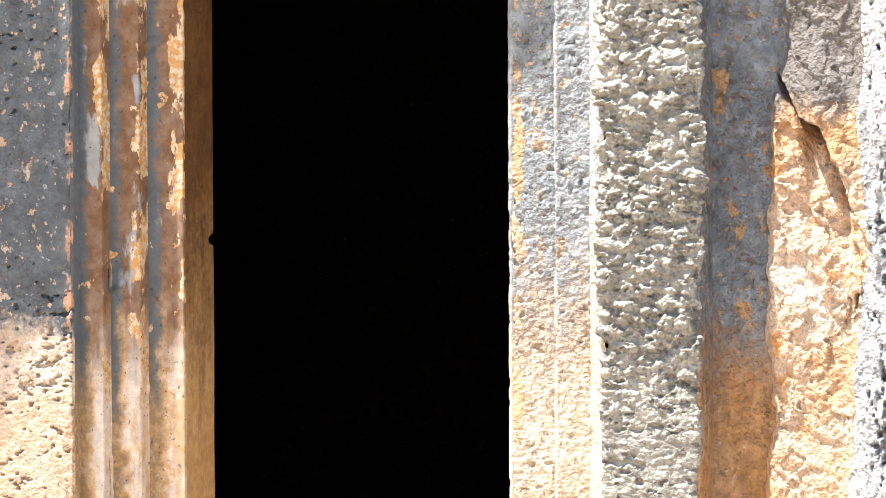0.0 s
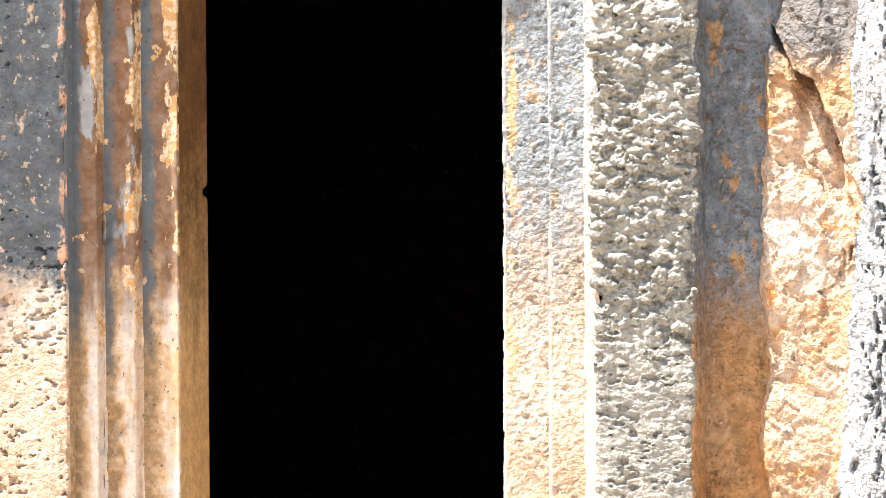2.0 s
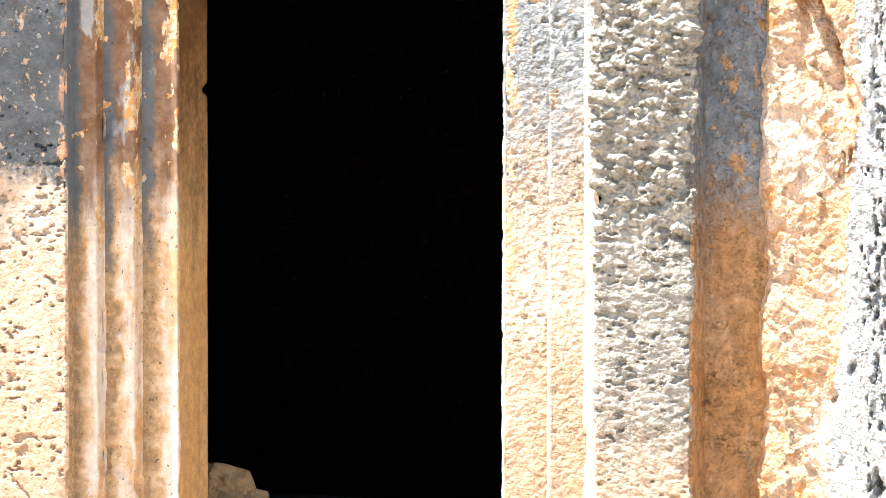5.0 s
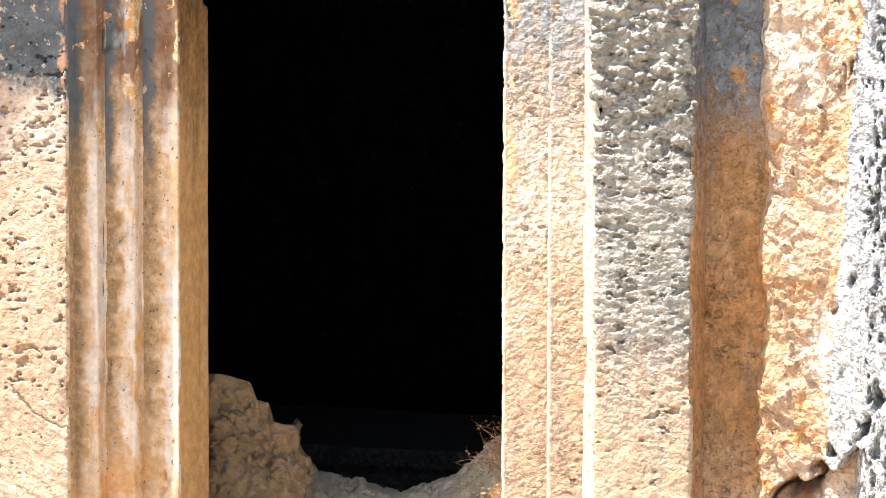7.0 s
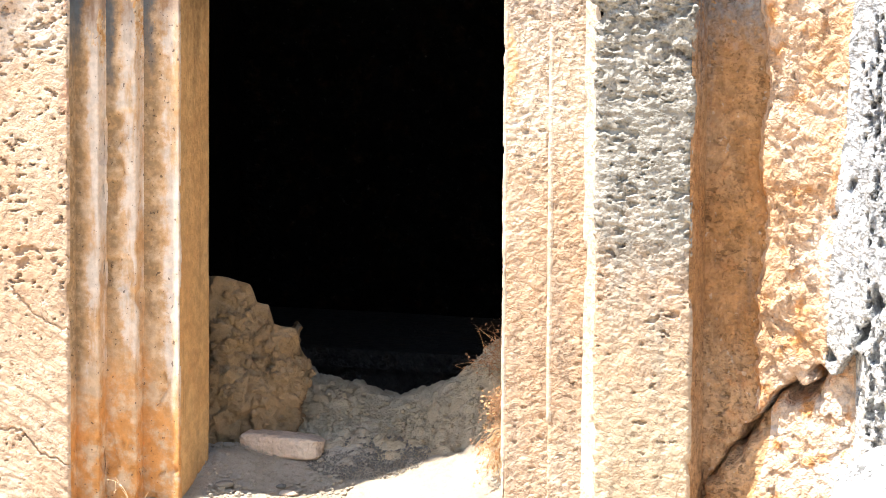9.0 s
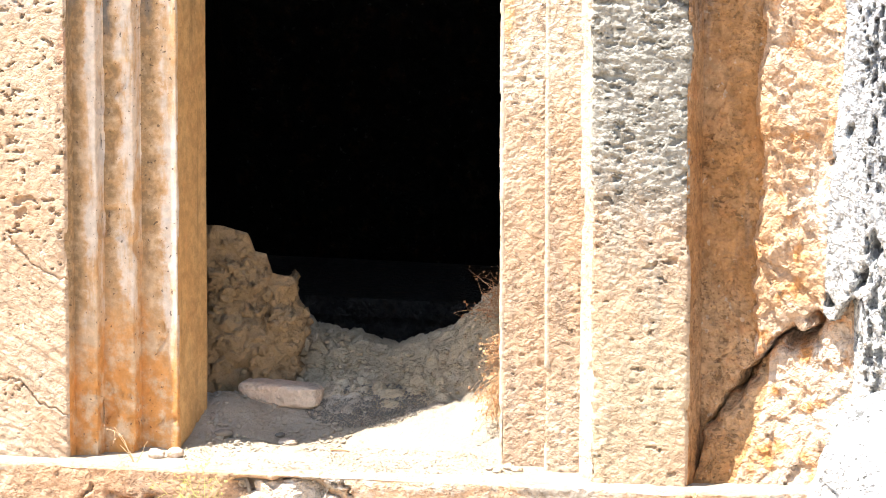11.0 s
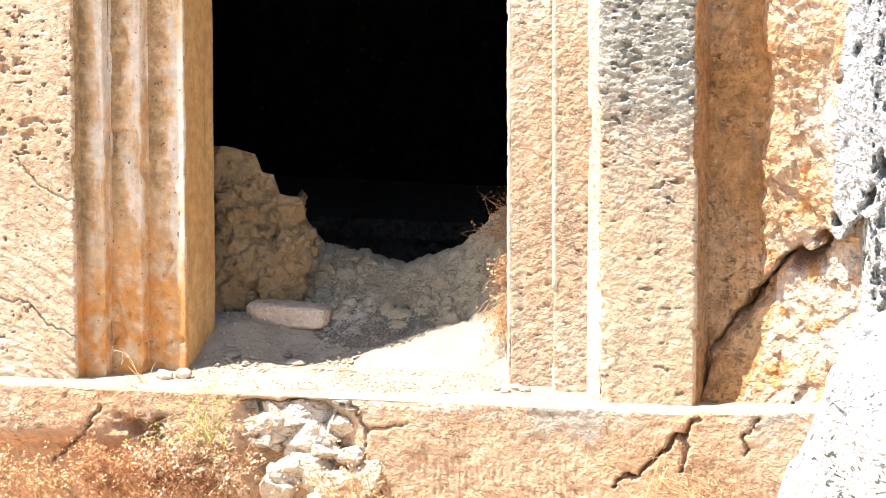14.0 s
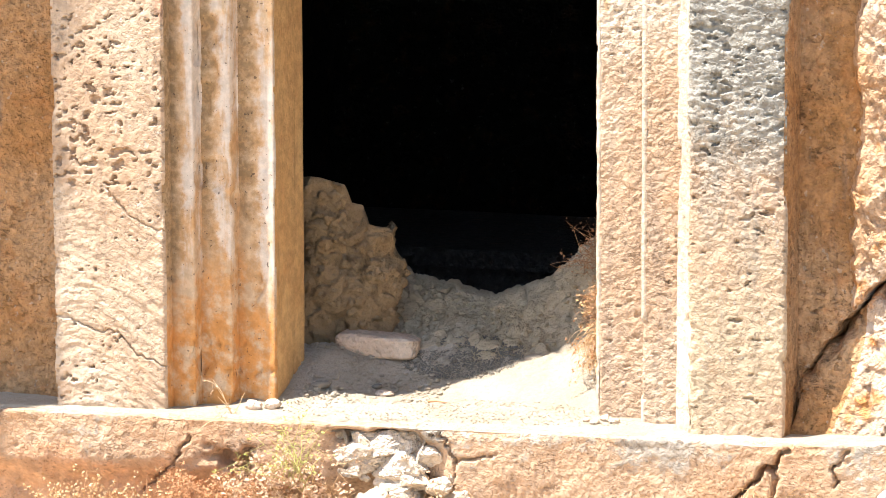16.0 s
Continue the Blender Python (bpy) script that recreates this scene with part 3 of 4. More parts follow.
FISSURE = ((1.10, 2.42), (1.231, 2.227), (1.283, 2.152), (1.309, 2.102), (1.370, 2.078), (1.426, 1.949), (1.47, 1.84), (1.55, 1.70))


def cliff_y(x, z):
    """The depth of the rock right of the doorway: a smooth recess, then broken stone, then natural rock that comes forward."""
    p = np.stack([x, np.zeros_like(x), z], 1)
    wob = fbm(p, 0.16, 4, 81)
    warp = 0.02 * np.stack([fbm(p, 0.05, 3, 180), 0 * x, fbm(p, 0.05, 3, 182)], 1)
    xe = np.interp(z, (-0.5, 0.3, 0.6, 1.0, 1.25, 1.75, 2.15, 2.6), (1.40, 1.40, 1.375, 1.40, 1.44, 1.47, 1.45, 1.46)) + 0.02 * wob
    xb = 1.195 + 0.06 * step(2.12, 2.3, z) + 0.03 * fbm(p, 0.22, 4, 83) + 0.012 * fbm(p, 0.04, 3, 84)
    rough = step(xb - 0.005, xb + 0.035, x)
    wild = step(xe - 0.02, xe + 0.09, x)
    y = 0.145 - 0.20 * np.clip(x - xb, 0, 0.4) - 0.030 * rough - 0.62 * np.clip(x - xe, 0, 0.45) - 0.32 * np.clip(x - xe - 0.45, 0, 9)
    y = y + 0.003 * fbm(p, 0.15, 3, 85) + 0.0009 * fbm(p, 0.02, 3, 86)
    slant = np.stack([x + 0.55 * z, 0 * x, z - 0.55 * x], 1) + 2.2 * warp
    broken = 0.017 * flakes(slant * np.array([1.5, 1, 0.7]), 0.11, 87, 0.5) + 0.006 * flakes(slant * np.array([1.4, 1, 0.8]), 0.04, 187, 0.5)
    broken = broken + 0.022 * fbm(slant * np.array([1.3, 1, 0.8]), 0.13, 5, 88, 0.55) + 0.004 * fbm(p, 0.025, 3, 90, 0.65)
    fluted = 0.030 * np.abs(fbm(p * np.array([2.6, 1, 0.42]), 0.15, 5, 91, 0.6)) + 0.009 * fbm(p * np.array([1.6, 1, 0.8]), 0.03, 4, 93, 0.65)
    holes = fbm(p * np.array([1.7, 1, 0.75]), 0.026, 3, 95, 0.55)
    lots = 0.0 + 0.46 * step(1.49, 1.59, x) + 0.3 * np.clip(fbm(p, 0.25, 3, 96), -0.5, 0.5)
    fluted = fluted + 0.030 * step(0.60 - lots, 0.78 - lots, holes)
    y = y + rough * (1 - wild) * broken + wild * fluted
    # the lower crevice: beneath it the rock stands proud and lumpy
    zc = np.interp(x, [c[0] for c in CREVICE], [c[1] for c in CREVICE]) + 0.034 * fbm(p, 0.05, 4, 97) + 0.026 * fbm(p, 0.11, 3, 194)
    below = np.clip(zc - z, 0, 9)
    under = step(0.003, -0.006, z - zc)
    proud = np.interp(z, (-0.4, 0.0, 0.11, 0.19, 0.34, 0.45), (0.05, 0.068, 0.093, 0.110, 0.138, 0.150)) - 0.30 * np.clip(x - np.interp(z, (0.0, 0.34), (1.14, 1.24)), 0, 0.5)
    clods = 0.014 * flakes(p + 2.2 * warp, 0.07, 197, 0.5) + 0.006 * flakes(p + 2 * warp, 0.03, 198, 0.5) + 0.022 * fbm(p, 0.08, 5, 98, 0.6)
    sunny = step(-0.02, 0.03, x - np.interp(z, (0.0, 0.11, 0.19, 0.34), (1.152, 1.194, 1.218, 1.249)))
    proud = proud + (0.35 + 0.65 * sunny) * clods
    low_wild = step(1.47, 1.56, x)
    split = 0.24 * np.exp(-below / (0.006 + 0.024 * vnoise(p / 0.06, 199))) * (0.3 + 0.9 * vnoise(p / 0.05, 96)) * step(1.44, 1.36, x)
    y = y * (1 - under * (1 - low_wild)) + under * (1 - low_wild) * proud + under * split
    y = y - groove(p, ((1.065, 0.345), (1.095, 0.352), (1.13, 0.366), (1.16, 0.37)), 0.004, 0.008, 196, 0.01)
    # the upper fissure: an overhanging slab with a hollow beneath its thicker end
    zf = np.interp(x, [c[0] for c in FISSURE], [c[1] for c in FISSURE]) + 0.006 * fbm(p, 0.05, 4, 99)
    drop = np.clip(zf - z, 0, 9)
    beneath = step(0.003, -0.006, z - zf) * step(1.222, 1.24, x) * step(1.46, 1.43, x)
    slab = step(-0.006, 0.004, z - zf) * step(1.24, 1.33, x) * step(0.32, 0.05, z - zf) * (1 - wild)
    y = y + beneath * (0.22 * np.exp(-drop / 0.016) + 0.10 * step(1.29, 1.34, x) * np.exp(-drop / 0.15)) - 0.05 * slab
    # deep holes in the natural rock
    for hx, hz, rx, rz, dep in ((1.315, 0.455, 0.016, 0.010, 0.07), (1.375, 0.492, 0.020, 0.014, 0.10), (1.43, 0.535, 0.014, 0.022, 0.09), (1.575, 0.70, 0.014, 0.04, 0.12), (1.545, 0.62, 0.016, 0.022, 0.10), (1.47, 1.60, 0.008, 0.016, 0.06), (1.425, 0.92, 0.012, 0.02, 0.05), (1.49, 1.02, 0.010, 0.03, 0.05)):
        y = y + dep * np.exp(-(((x + 1.2 * warp[:, 0] - hx) / rx) ** 2 + ((z + 1.8 * warp[:, 2] - hz) / rz) ** 2) ** 1.5)
    # rock inside the pilaster's shadow gets the browner stone: shade put into colour
    brown = (under > 0.5) & (sunny < 0.5) & (x < 1.24)
    zone = np.where((wild > 0.5) & ((under < 0.5) | (low_wild > 0.3)), 2, np.where(brown, 0, np.where((rough > 0.35) | ((under > 0.5) & (x > 1.0)) | ((beneath > 0.5) & (drop < 0.1)), 1, 0)))
    return y, zone


def split_sheet(verts, faces, zone_of_vert, wanted):
    sel = zone_of_vert[faces].max(1) == wanted
    f = faces[sel]
    used, inverse = np.unique(f, return_inverse=True)
    return verts[used], inverse.reshape(f.shape)


xs = np.concatenate([np.arange(1.00, 1.80, 0.004), 1.80 * np.exp(np.linspace(0, 1.4, 40))])
zs = np.concatenate([np.linspace(-0.9, -0.32, 40), np.arange(-0.31, 2.50, 0.004), np.linspace(2.51, 6, 60)])
X, Z = np.meshgrid(xs, zs)
Y, ZONE = cliff_y(X.ravel(), Z.ravel())
cliff_verts = np.stack([X.ravel(), Y, Z.ravel()], 1)
cliff_faces = grid_faces(len(zs), len(xs))
for number, (name, mat, label) in enumerate((
        ("wall_right", M_RECESS, "smooth brown and grey-stained recess wall, shaded rock beneath painted brown"),
        ("wall_broken", M_BREAK, "rough broken tan rock face with a dark crevice"),
        ("cliff_right", M_CLIFF, "natural grey-white limestone cliff with flutes and holes"))):
    v, f = split_sheet(cliff_verts, cliff_faces, ZONE, number)
    tagged(part(name, mesh_from(name, v, f), mat), label, "rock wall", kind="structure")


def wall_sheet(name, x0, x1, z0, z1, y, gap, rough, material, label, seed):
    gx, gz = np.meshgrid(np.arange(x0, x1, gap), np.arange(z0, z1, gap))
    p = np.stack([gx.ravel(), np.zeros(gx.size), gz.ravel()], 1)
    p[:, 1] = y + rough * fbm(p, 0.14, 5, seed, 0.6)
    return tagged(part(name, mesh_from(name, p, grid_faces(*gx.shape)), material), label, "rock wall", kind="structure")


wall_sheet("wall_left", -3.0, -1.19, -0.1, 4.0, 0.13, 0.012, 0.012, M_RECESS, "brown stained recess wall beside the outer pilaster, in shade", 101)
# hidden rock cores, added to stop light leaking into the chamber
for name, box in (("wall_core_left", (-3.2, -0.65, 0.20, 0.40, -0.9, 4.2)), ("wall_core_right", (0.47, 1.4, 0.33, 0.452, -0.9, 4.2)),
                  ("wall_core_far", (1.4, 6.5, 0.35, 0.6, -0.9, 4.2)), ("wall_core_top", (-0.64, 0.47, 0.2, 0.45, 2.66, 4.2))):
    tagged(part(name, box_mesh(name, *box, 6, 0.012, 7), M_CHAMBER), "solid rock behind the facade, placed to keep light out", "rock wall", kind="structure")
wall_sheet("cliff_above", -3.0, 6.0, 3.15, 8.0, 0.03, 0.06, 0.06, M_CLIFF, "grey limestone cliff over the doorway", 103)

# unseen rock added sunward: its edge shades the upper frame and the far recess
shade_edge = [(-2.20, 1.8), (-2.15, 2.58), (-2.16, 3.08), (-2.10, 3.30), (-2.17, 3.42), (-2.10, 3.60), (-2.07, 3.76), (-1.99, 3.92), (-1.93, 4.06), (-1.82, 4.10),
         (-1.83, 4.7), (-1.86, 5.3), (-1.48, 5.50), (-0.777, 5.51), (-0.2, 5.95), (0.7, 7.0)]
line, _ = trail(shade_edge, 0.05, 1)
rows = []
for i, back in enumerate(np.linspace(0.5, 1.0, 6)):
    q = np.stack([line[:, 0], np.full(len(line), 0.0), line[:, 1]], 1) + np.array(SUN_WAY) / -SUN_WAY.y * (back - 0.6) + np.array([0, -0.6, 0])
    q = q + np.stack([fbm(q, 0.25, 3, 111), fbm(q, 0.3, 3, 113) * 0.4, fbm(q, 0.25, 3, 115)], 1) * 0.03
    rows.append(q)
far = rows[-1] + np.array([-4.0, -0.4, 2.5])
near = rows[0] + np.array([-4.0, 0.6, 2.5])
q = np.concatenate([near, *rows, far])
tagged(part("unseen_shade_cliff", mesh_from("unseen_shade_cliff", q, grid_faces(8, len(line))), M_CLIFF), "unseen jutting rock, added to shade the upper frame and far recess", "rock wall", kind="structure")

# ---- the dark chamber: its shade is in the near-black rock colour ----
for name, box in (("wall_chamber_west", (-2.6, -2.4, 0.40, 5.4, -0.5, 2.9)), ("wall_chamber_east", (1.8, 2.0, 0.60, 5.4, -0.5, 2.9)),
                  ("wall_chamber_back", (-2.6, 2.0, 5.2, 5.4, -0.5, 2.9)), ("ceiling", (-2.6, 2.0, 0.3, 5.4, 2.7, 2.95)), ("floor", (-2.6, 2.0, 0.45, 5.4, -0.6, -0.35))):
    tagged(part(name, box_mesh(name, *box, 5, 0.02, 9), M_CHAMBER), "rough rock of the burial chamber, near-black colour standing for shade", "rock wall", kind="structure")
stone_bench = thing("stone_bench", "low rock-cut bench in the chamber, its gloom put into the colour", "bench")
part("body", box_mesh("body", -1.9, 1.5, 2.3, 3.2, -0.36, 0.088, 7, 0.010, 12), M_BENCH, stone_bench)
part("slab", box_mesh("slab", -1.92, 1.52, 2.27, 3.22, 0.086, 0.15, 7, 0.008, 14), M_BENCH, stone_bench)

# ---- the threshold ledge ----
NOTCH = -0.135
sx = np.concatenate([np.linspace(-3.2, -1.42, 30), np.arange(-1.40, 1.75, 0.005), np.linspace(1.78, 3.2, 20)])
path, pn = trail([(0.35, 0.0), (-0.080, 0.0), (-0.068, -0.30), (-0.107, -1.0)], 0.006, 1)
U, V = np.meshgrid(np.arange(len(path)), np.arange(len(sx)))
U, V = U.ravel(), V.ravel()
p = np.stack([sx[V], path[U, 0], path[U, 1]], 1)
face = step(-0.004, -0.03, p[:, 2])
lip = step(0.0, -0.06, p[:, 1])
x, z = p[:, 0], p[:, 2]
chisel = step(0.15, 0.3, x) * step(-0.06, -0.09, z) * np.clip(fbm(p, 0.3, 2, 126) + 0.4, 0, 1)
d = 0.006 * fbm(p, 0.12, 4, 121) + face * (0.010 * fbm(p, 0.16, 4, 123, 0.55) + 0.0015 * fbm(p, 0.025, 3, 125)) + face * pits(p, 0.03, 0.12, 127, 0.010)
d = d + face * chisel * 0.0022 * np.sin(x * 330 + 40 * z + 5 * fbm(p, 0.06, 2, 128))
d = d - face * 0.05 * np.exp(-(((x + 0.27) / 0.035) ** 2 + ((z + 0.035) / 0.016) ** 2)) - face * 0.05 * np.exp(-(((x + 0.09) / 0.04) ** 2 + ((z + 0.055) / 0.014) ** 2))
hollow = step(-0.12 + 0.0, -0.24, z + 0.05 * fbm(p, 0.2, 3, 129)) * step(0.10, -0.45, x)
notch = bump_at(x + 0.05 * fbm(p, 0.12, 3, 131), NOTCH, 0.21) * step(0.0, -0.05, z + 0.04 * fbm(p, 0.07, 3, 133))
d = d - face * (0.07 * hollow + 0.105 * notch) + face * hollow * (0.035 * fbm(p, 0.09, 5, 130, 0.6))
d = d - face * 0.11 * np.exp(-(((x + 0.62 + 0.09 * fbm(p, 0.07, 4, 134)) / 0.07) ** 2 + ((z + 0.135 + 0.06 * fbm(p, 0.05, 4, 136)) / 0.022) ** 2))
d = d + face * groove(p, ((-0.74, -0.06), (-0.80, -0.13), (-0.86, -0.19), (-0.94, -0.24)), 0.006, 0.03, 135, 0.03)
d = d + (0.3 + 0.7 * face) * groove(p, ((1.09, 0.06), (1.075, 0.0), (1.03, -0.05), (0.97, -0.10), (0.91, -0.145), (0.83, -0.24)), 0.010, 0.06, 137, 0.04)
d = d + face * groove(p, ((1.01, -0.06), (1.04, -0.10), (1.02, -0.16)), 0.010, 0.03, 138, 0.015) + face * groove(p, ((1.25, -0.02), (1.21, -0.08), (1.20, -0.13)), 0.007, 0.03, 139, 0.03)
d = d + face * groove(p, ((0.03, -0.02), (0.07, -0.10), (0.05, -0.2), (0.12, -0.3)), 0.006, 0.035, 140, 0.05) + face * groove(p, ((0.07, -0.09), (0.20, -0.07)), 0.008, 0.02, 141, 0.02)
d = d - lip * (1 - face) * 0.010 * step(0.1, 0.6, fbm(p, 0.16, 3, 143))
p = p + np.stack([np.zeros(len(p)), pn[U, 0], pn[U, 1]], 1) * d[:, None]
p[:, 2] += sill_z(p[:, 0])
tagged(part("threshold", mesh_from("threshold", p, grid_faces(len(sx), len(path), True)), M_SILL), "tan rock threshold ledge, cracked and broken in the middle", "threshold", kind="structure")

# ---- ground out to the horizon ----
gx = np.concatenate([-np.geomspace(2500, 4, 18), np.linspace(-3.5, 3.5, 40), np.geomspace(4, 2500, 18)])
gy = np.concatenate([-np.geomspace(2500, 14, 14), np.linspace(-13.5, 0.5, 80), np.geomspace(1.0, 2500, 12)])
GX, GY = np.meshgrid(gx, gy)
g = np.stack([GX.ravel(), GY.ravel(), np.zeros(GX.size)], 1)
g[:, 2] = -0.80 + 1.2 * step(-2.0, -11.0, g[:, 1]) + 0.05 * fbm(g, 1.2, 4, 151) - 0.5 * step(0.2, 0.6, g[:, 1])
tagged(part("ground", mesh_from("ground", g, grid_faces(*GX.shape)), M_GROUND), "dry stony ground in front of the tomb", "ground", kind="structure")

# ---- earth and stones in the doorway ----
hx = np.concatenate([np.linspace(-2.2, -0.92, 60), np.arange(-0.9, 0.80, 0.0075), np.linspace(0.81, 1.62, 90)])
hy = np.concatenate([np.arange(-0.070, 1.3, 0.0065), np.linspace(1.31, 1.9, 20)])
HX, HY = np.meshgrid(hx, hy)
h = np.stack([HX.ravel(), HY.ravel(), np.zeros(HX.size)], 1)
loose = step(0.45, 0.75, h[:, 1])
d1, d2, val = cells(h + 0.02 * fbm(h, 0.06, 3, 160)[:, None], 0.05, 161)
h[:, 2] = heap_z(h[:, 0], h[:, 1]) + 0.008 * fbm(h, 0.16, 4, 163) * step(0.0, 0.2, h[:, 1]) + 0.0035 * fbm(h, 0.03, 3, 165)
h[:, 2] += loose * (0.035 * fbm(h, 0.11, 6, 167, 0.68) + 0.018 * val * np.clip((d2 - d1) * 3, 0, 1))
h[:, 2] -= loose * 0.016 * step(0.16, 0.0, d2 - d1) * step(-0.4, 0.1, fbm(h, 0.2, 2, 168))
h[:, 2] -= 0.030 * step(-0.035, -0.066, h[:, 1])
h[:, 2] -= 0.09 * step(0.25, 0.6, bump_at(h[:, 0] + 0.06 * fbm(h, 0.09, 3, 166), NOTCH, 0.21)) * step(0.015, -0.035, h[:, 1] + 0.06 * fbm(h, 0.06, 3, 164))
ridge = (h[:, 1] + 0.10 * fbm(h, 0.15, 4, 169) > 0.60 + 0.06 * step(-0.1, 0.3, h[:, 0])).astype(int)
for number, (name, mat, label) in enumerate((("dust_floor", M_DUST, "pale dusty earth floor behind the threshold"), ("earth_heap", M_HEAP, "heap of crumbling brown earth across the doorway"))):
    v, f = split_sheet(h, grid_faces(*HX.shape), ridge, number)
    tagged(part(name, mesh_from(name, v, f), mat), label, "earth", kind="structure")

tops = ((-0.95, 0.62), (-0.64, 0.605), (-0.56, 0.60), (-0.485, 0.575), (-0.472, 0.525), (-0.432, 0.515), (-0.420, 0.458), (-0.375, 0.44), (-0.360, 0.39), (-0.345, 0.30))
bl, bn = trail([(-0.95, 0.555), (-0.62, 0.545), (-0.40, 0.60), (-0.348, 0.66), (-0.40, 0.78)], 0.005, 6)
levels = np.concatenate([np.linspace(0, 1, 120), np.linspace(1.03, 1.5, 16)])
bank = np.empty((len(levels), len(bl), 3))
top = np.interp(bl[:, 0], [a for a, _ in tops], [b for _, b in tops])
for i, lv in enumerate(levels):
    bank[i, :, 0] = bl[:, 0] - 0.035 - bn[:, 0] * max(0, lv - 1) * 0.5
    bank[i, :, 1] = bl[:, 1] - bn[:, 1] * max(0, lv - 1) * 0.7 + 0.03 * min(lv, 1)
    bank[i, :, 2] = 0.03 + (top - 0.026) * min(lv, 1) - max(0, lv - 1) * 0.5
b = bank.reshape(-1, 3)
crumble = 0.05 * np.stack([fbm(b, 0.05, 4, 170), 0 * b[:, 0], fbm(b, 0.05, 4, 172)], 1)
d = 0.045 * fbm(b, 0.13, 3, 175, 0.6) + 0.020 * flakes(b + crumble, 0.06, 171, 0.5) + 0.010 * flakes(b + crumble, 0.026, 173, 0.5) + 0.011 * fbm(b, 0.024, 3, 176, 0.7)
b = b + np.tile(np.concatenate([bn, np.full((len(bn), 1), 0.25)], 1), (len(levels), 1)) * d[:, None]
earth_bank = tagged(part("earth_bank", mesh_from("earth_bank", b, grid_faces(len(levels), len(bl))), M_CLAY), "crumbling bank of clay earth blocking part of the doorway", "earth bank")


rng = np.random.default_rng(31)
shapes = [stone_mesh("clod", 60 + i, (1, 0.85, 0.8), 3, 0.6, 0.3, 2) for i in range(5)]
for i in range(80):
    k = int(rng.integers(18, 114)) * len(bl) + int(rng.integers(int(len(bl) * 0.35), int(len(bl) * 0.9)))
    s = rng.uniform(0.006, 0.020)
    me = shapes[i % 5]
    ob = new("clod", me)
    if not me.materials:
        me.materials.append(M_CLAY)
    ob.parent = earth_bank
    ob.matrix_world = Matrix.LocRotScale(Vector(b[k]), Euler(rng.uniform(0, 6, 3)), Vector((s, s, s)))


def floor_at(x, y):
    return float(heap_z(np.array([x]), np.array([y]))[0])


loose_stone("stone_block", 5, (-0.408, 0.585, floor_at(-0.408, 0.585) + 0.016), (0.128, 0.06, 0.036), M_BLOCK, "long pinkish squared stone lying on the dusty floor", "stone", fine=4, turn=4, tilt=3, cuts=0, square=0.45)
for i, (px, py, sz, mat, word) in enumerate((
        (-0.30, 0.365, (0.032, 0.022, 0.011), M_BLOCK, "flat pale pebble on the dusty floor"),
        (-0.475, 0.285, (0.030, 0.022, 0.012), M_GRAVEL, "dark flat pebble on the dusty floor"),
        (-0.34, 0.40, (0.020, 0.016, 0.008), M_GRAVEL, "small dark pebble on the dusty floor"),
        (-0.604, 0.075, (0.033, 0.024, 0.017), M_BLOCK, "rounded cream pebble at the foot of the frame"),
        (-0.555, 0.105, (0.026, 0.021, 0.017), M_BLOCK, "rounded cream pebble at the foot of the frame"),
        (0.425, 0.10, (0.016, 0.012, 0.008), M_RUBBLE, "tan pebble on the threshold"),
        (0.455, 0.075, (0.018, 0.014, 0.008), M_RUBBLE, "tan pebble on the threshold"),
        (0.475, 0.12, (0.021, 0.016, 0.012), M_RUBBLE, "tan pebble on the threshold"),
        (0.505, 0.10, (0.017, 0.014, 0.009), M_RUBBLE, "tan pebble on the threshold"))):
    loose_stone("pebble", 20 + i, (px, py, floor_at(px, py) + sz[2] * 0.6), sz, mat, word, "pebble", "pebbles on the floor", 3, i * 47)


def scatter(name, count, spot, size, material, label, seed, kind="stuff"):
    """Many small stones in one mesh; spot(rng) gives x, y, z."""
    rng = np.random.default_rng(seed)
    stone_mesh("x", 1, (1, 1, 1), 2)
    co, faces = SPHERE[2]
    faces = np.array(faces)
    vs, fs, n = [], [], 0
    for i in range(count):
        s = size * rng.uniform(0.4, 1.0) ** 1.5 * np.array([1, rng.uniform(0.6, 1), rng.uniform(0.4, 0.8)])
        a = rng.uniform(0, 6.28)
        c = co * (1 + 0.3 * (rng.random(len(co))[:, None] - 0.5)) * s
        c = np.stack([c[:, 0] * np.cos(a) - c[:, 1] * np.sin(a), c[:, 0] * np.sin(a) + c[:, 1] * np.cos(a), c[:, 2]], 1)
        vs.append(c + np.array(spot(rng)))
        fs.append(faces + n)
        n += len(co)
    ob = part(name, mesh_from(name, np.concatenate(vs), np.concatenate(fs), False), material)
    return tagged(ob, label, "gravel", kind=kind)


def spot_patch(cx, cy, rx, ry):
    def spot(rng):
        a, r = rng.uniform(0, 6.28), math.sqrt(rng.random())
        px, py = cx + rx * r * math.cos(a), cy + ry * r * math.sin(a)
        return px, py, floor_at(px, py) + 0.002
    return spot


scatter("gravel", 3000, spot_patch(-0.14, 0.60, 0.20, 0.12), 0.0042, M_GRAVEL, "patch of grey gravel on the floor", 3)
scatter("gravel", 1400, spot_patch(-0.05, 0.86, 0.6, 0.2), 0.010, M_HEAP, "crumbs of clay earth over the heap", 4)
scatter("gravel", 160, spot_patch(-0.1, 0.98, 0.6, 0.06), 0.022, M_HEAP, "loose clods along the crest of the heap", 5)
scatter("gravel", 420, spot_patch(-0.38, 0.40, 0.26, 0.20), 0.011, M_DUST, "crumbs of pale earth over the shaded floor", 9)
scatter("gravel", 1600, spot_patch(0.0, 0.16, 0.62, 0.20), 0.0038, M_DUST, "fine grit on the threshold", 6)

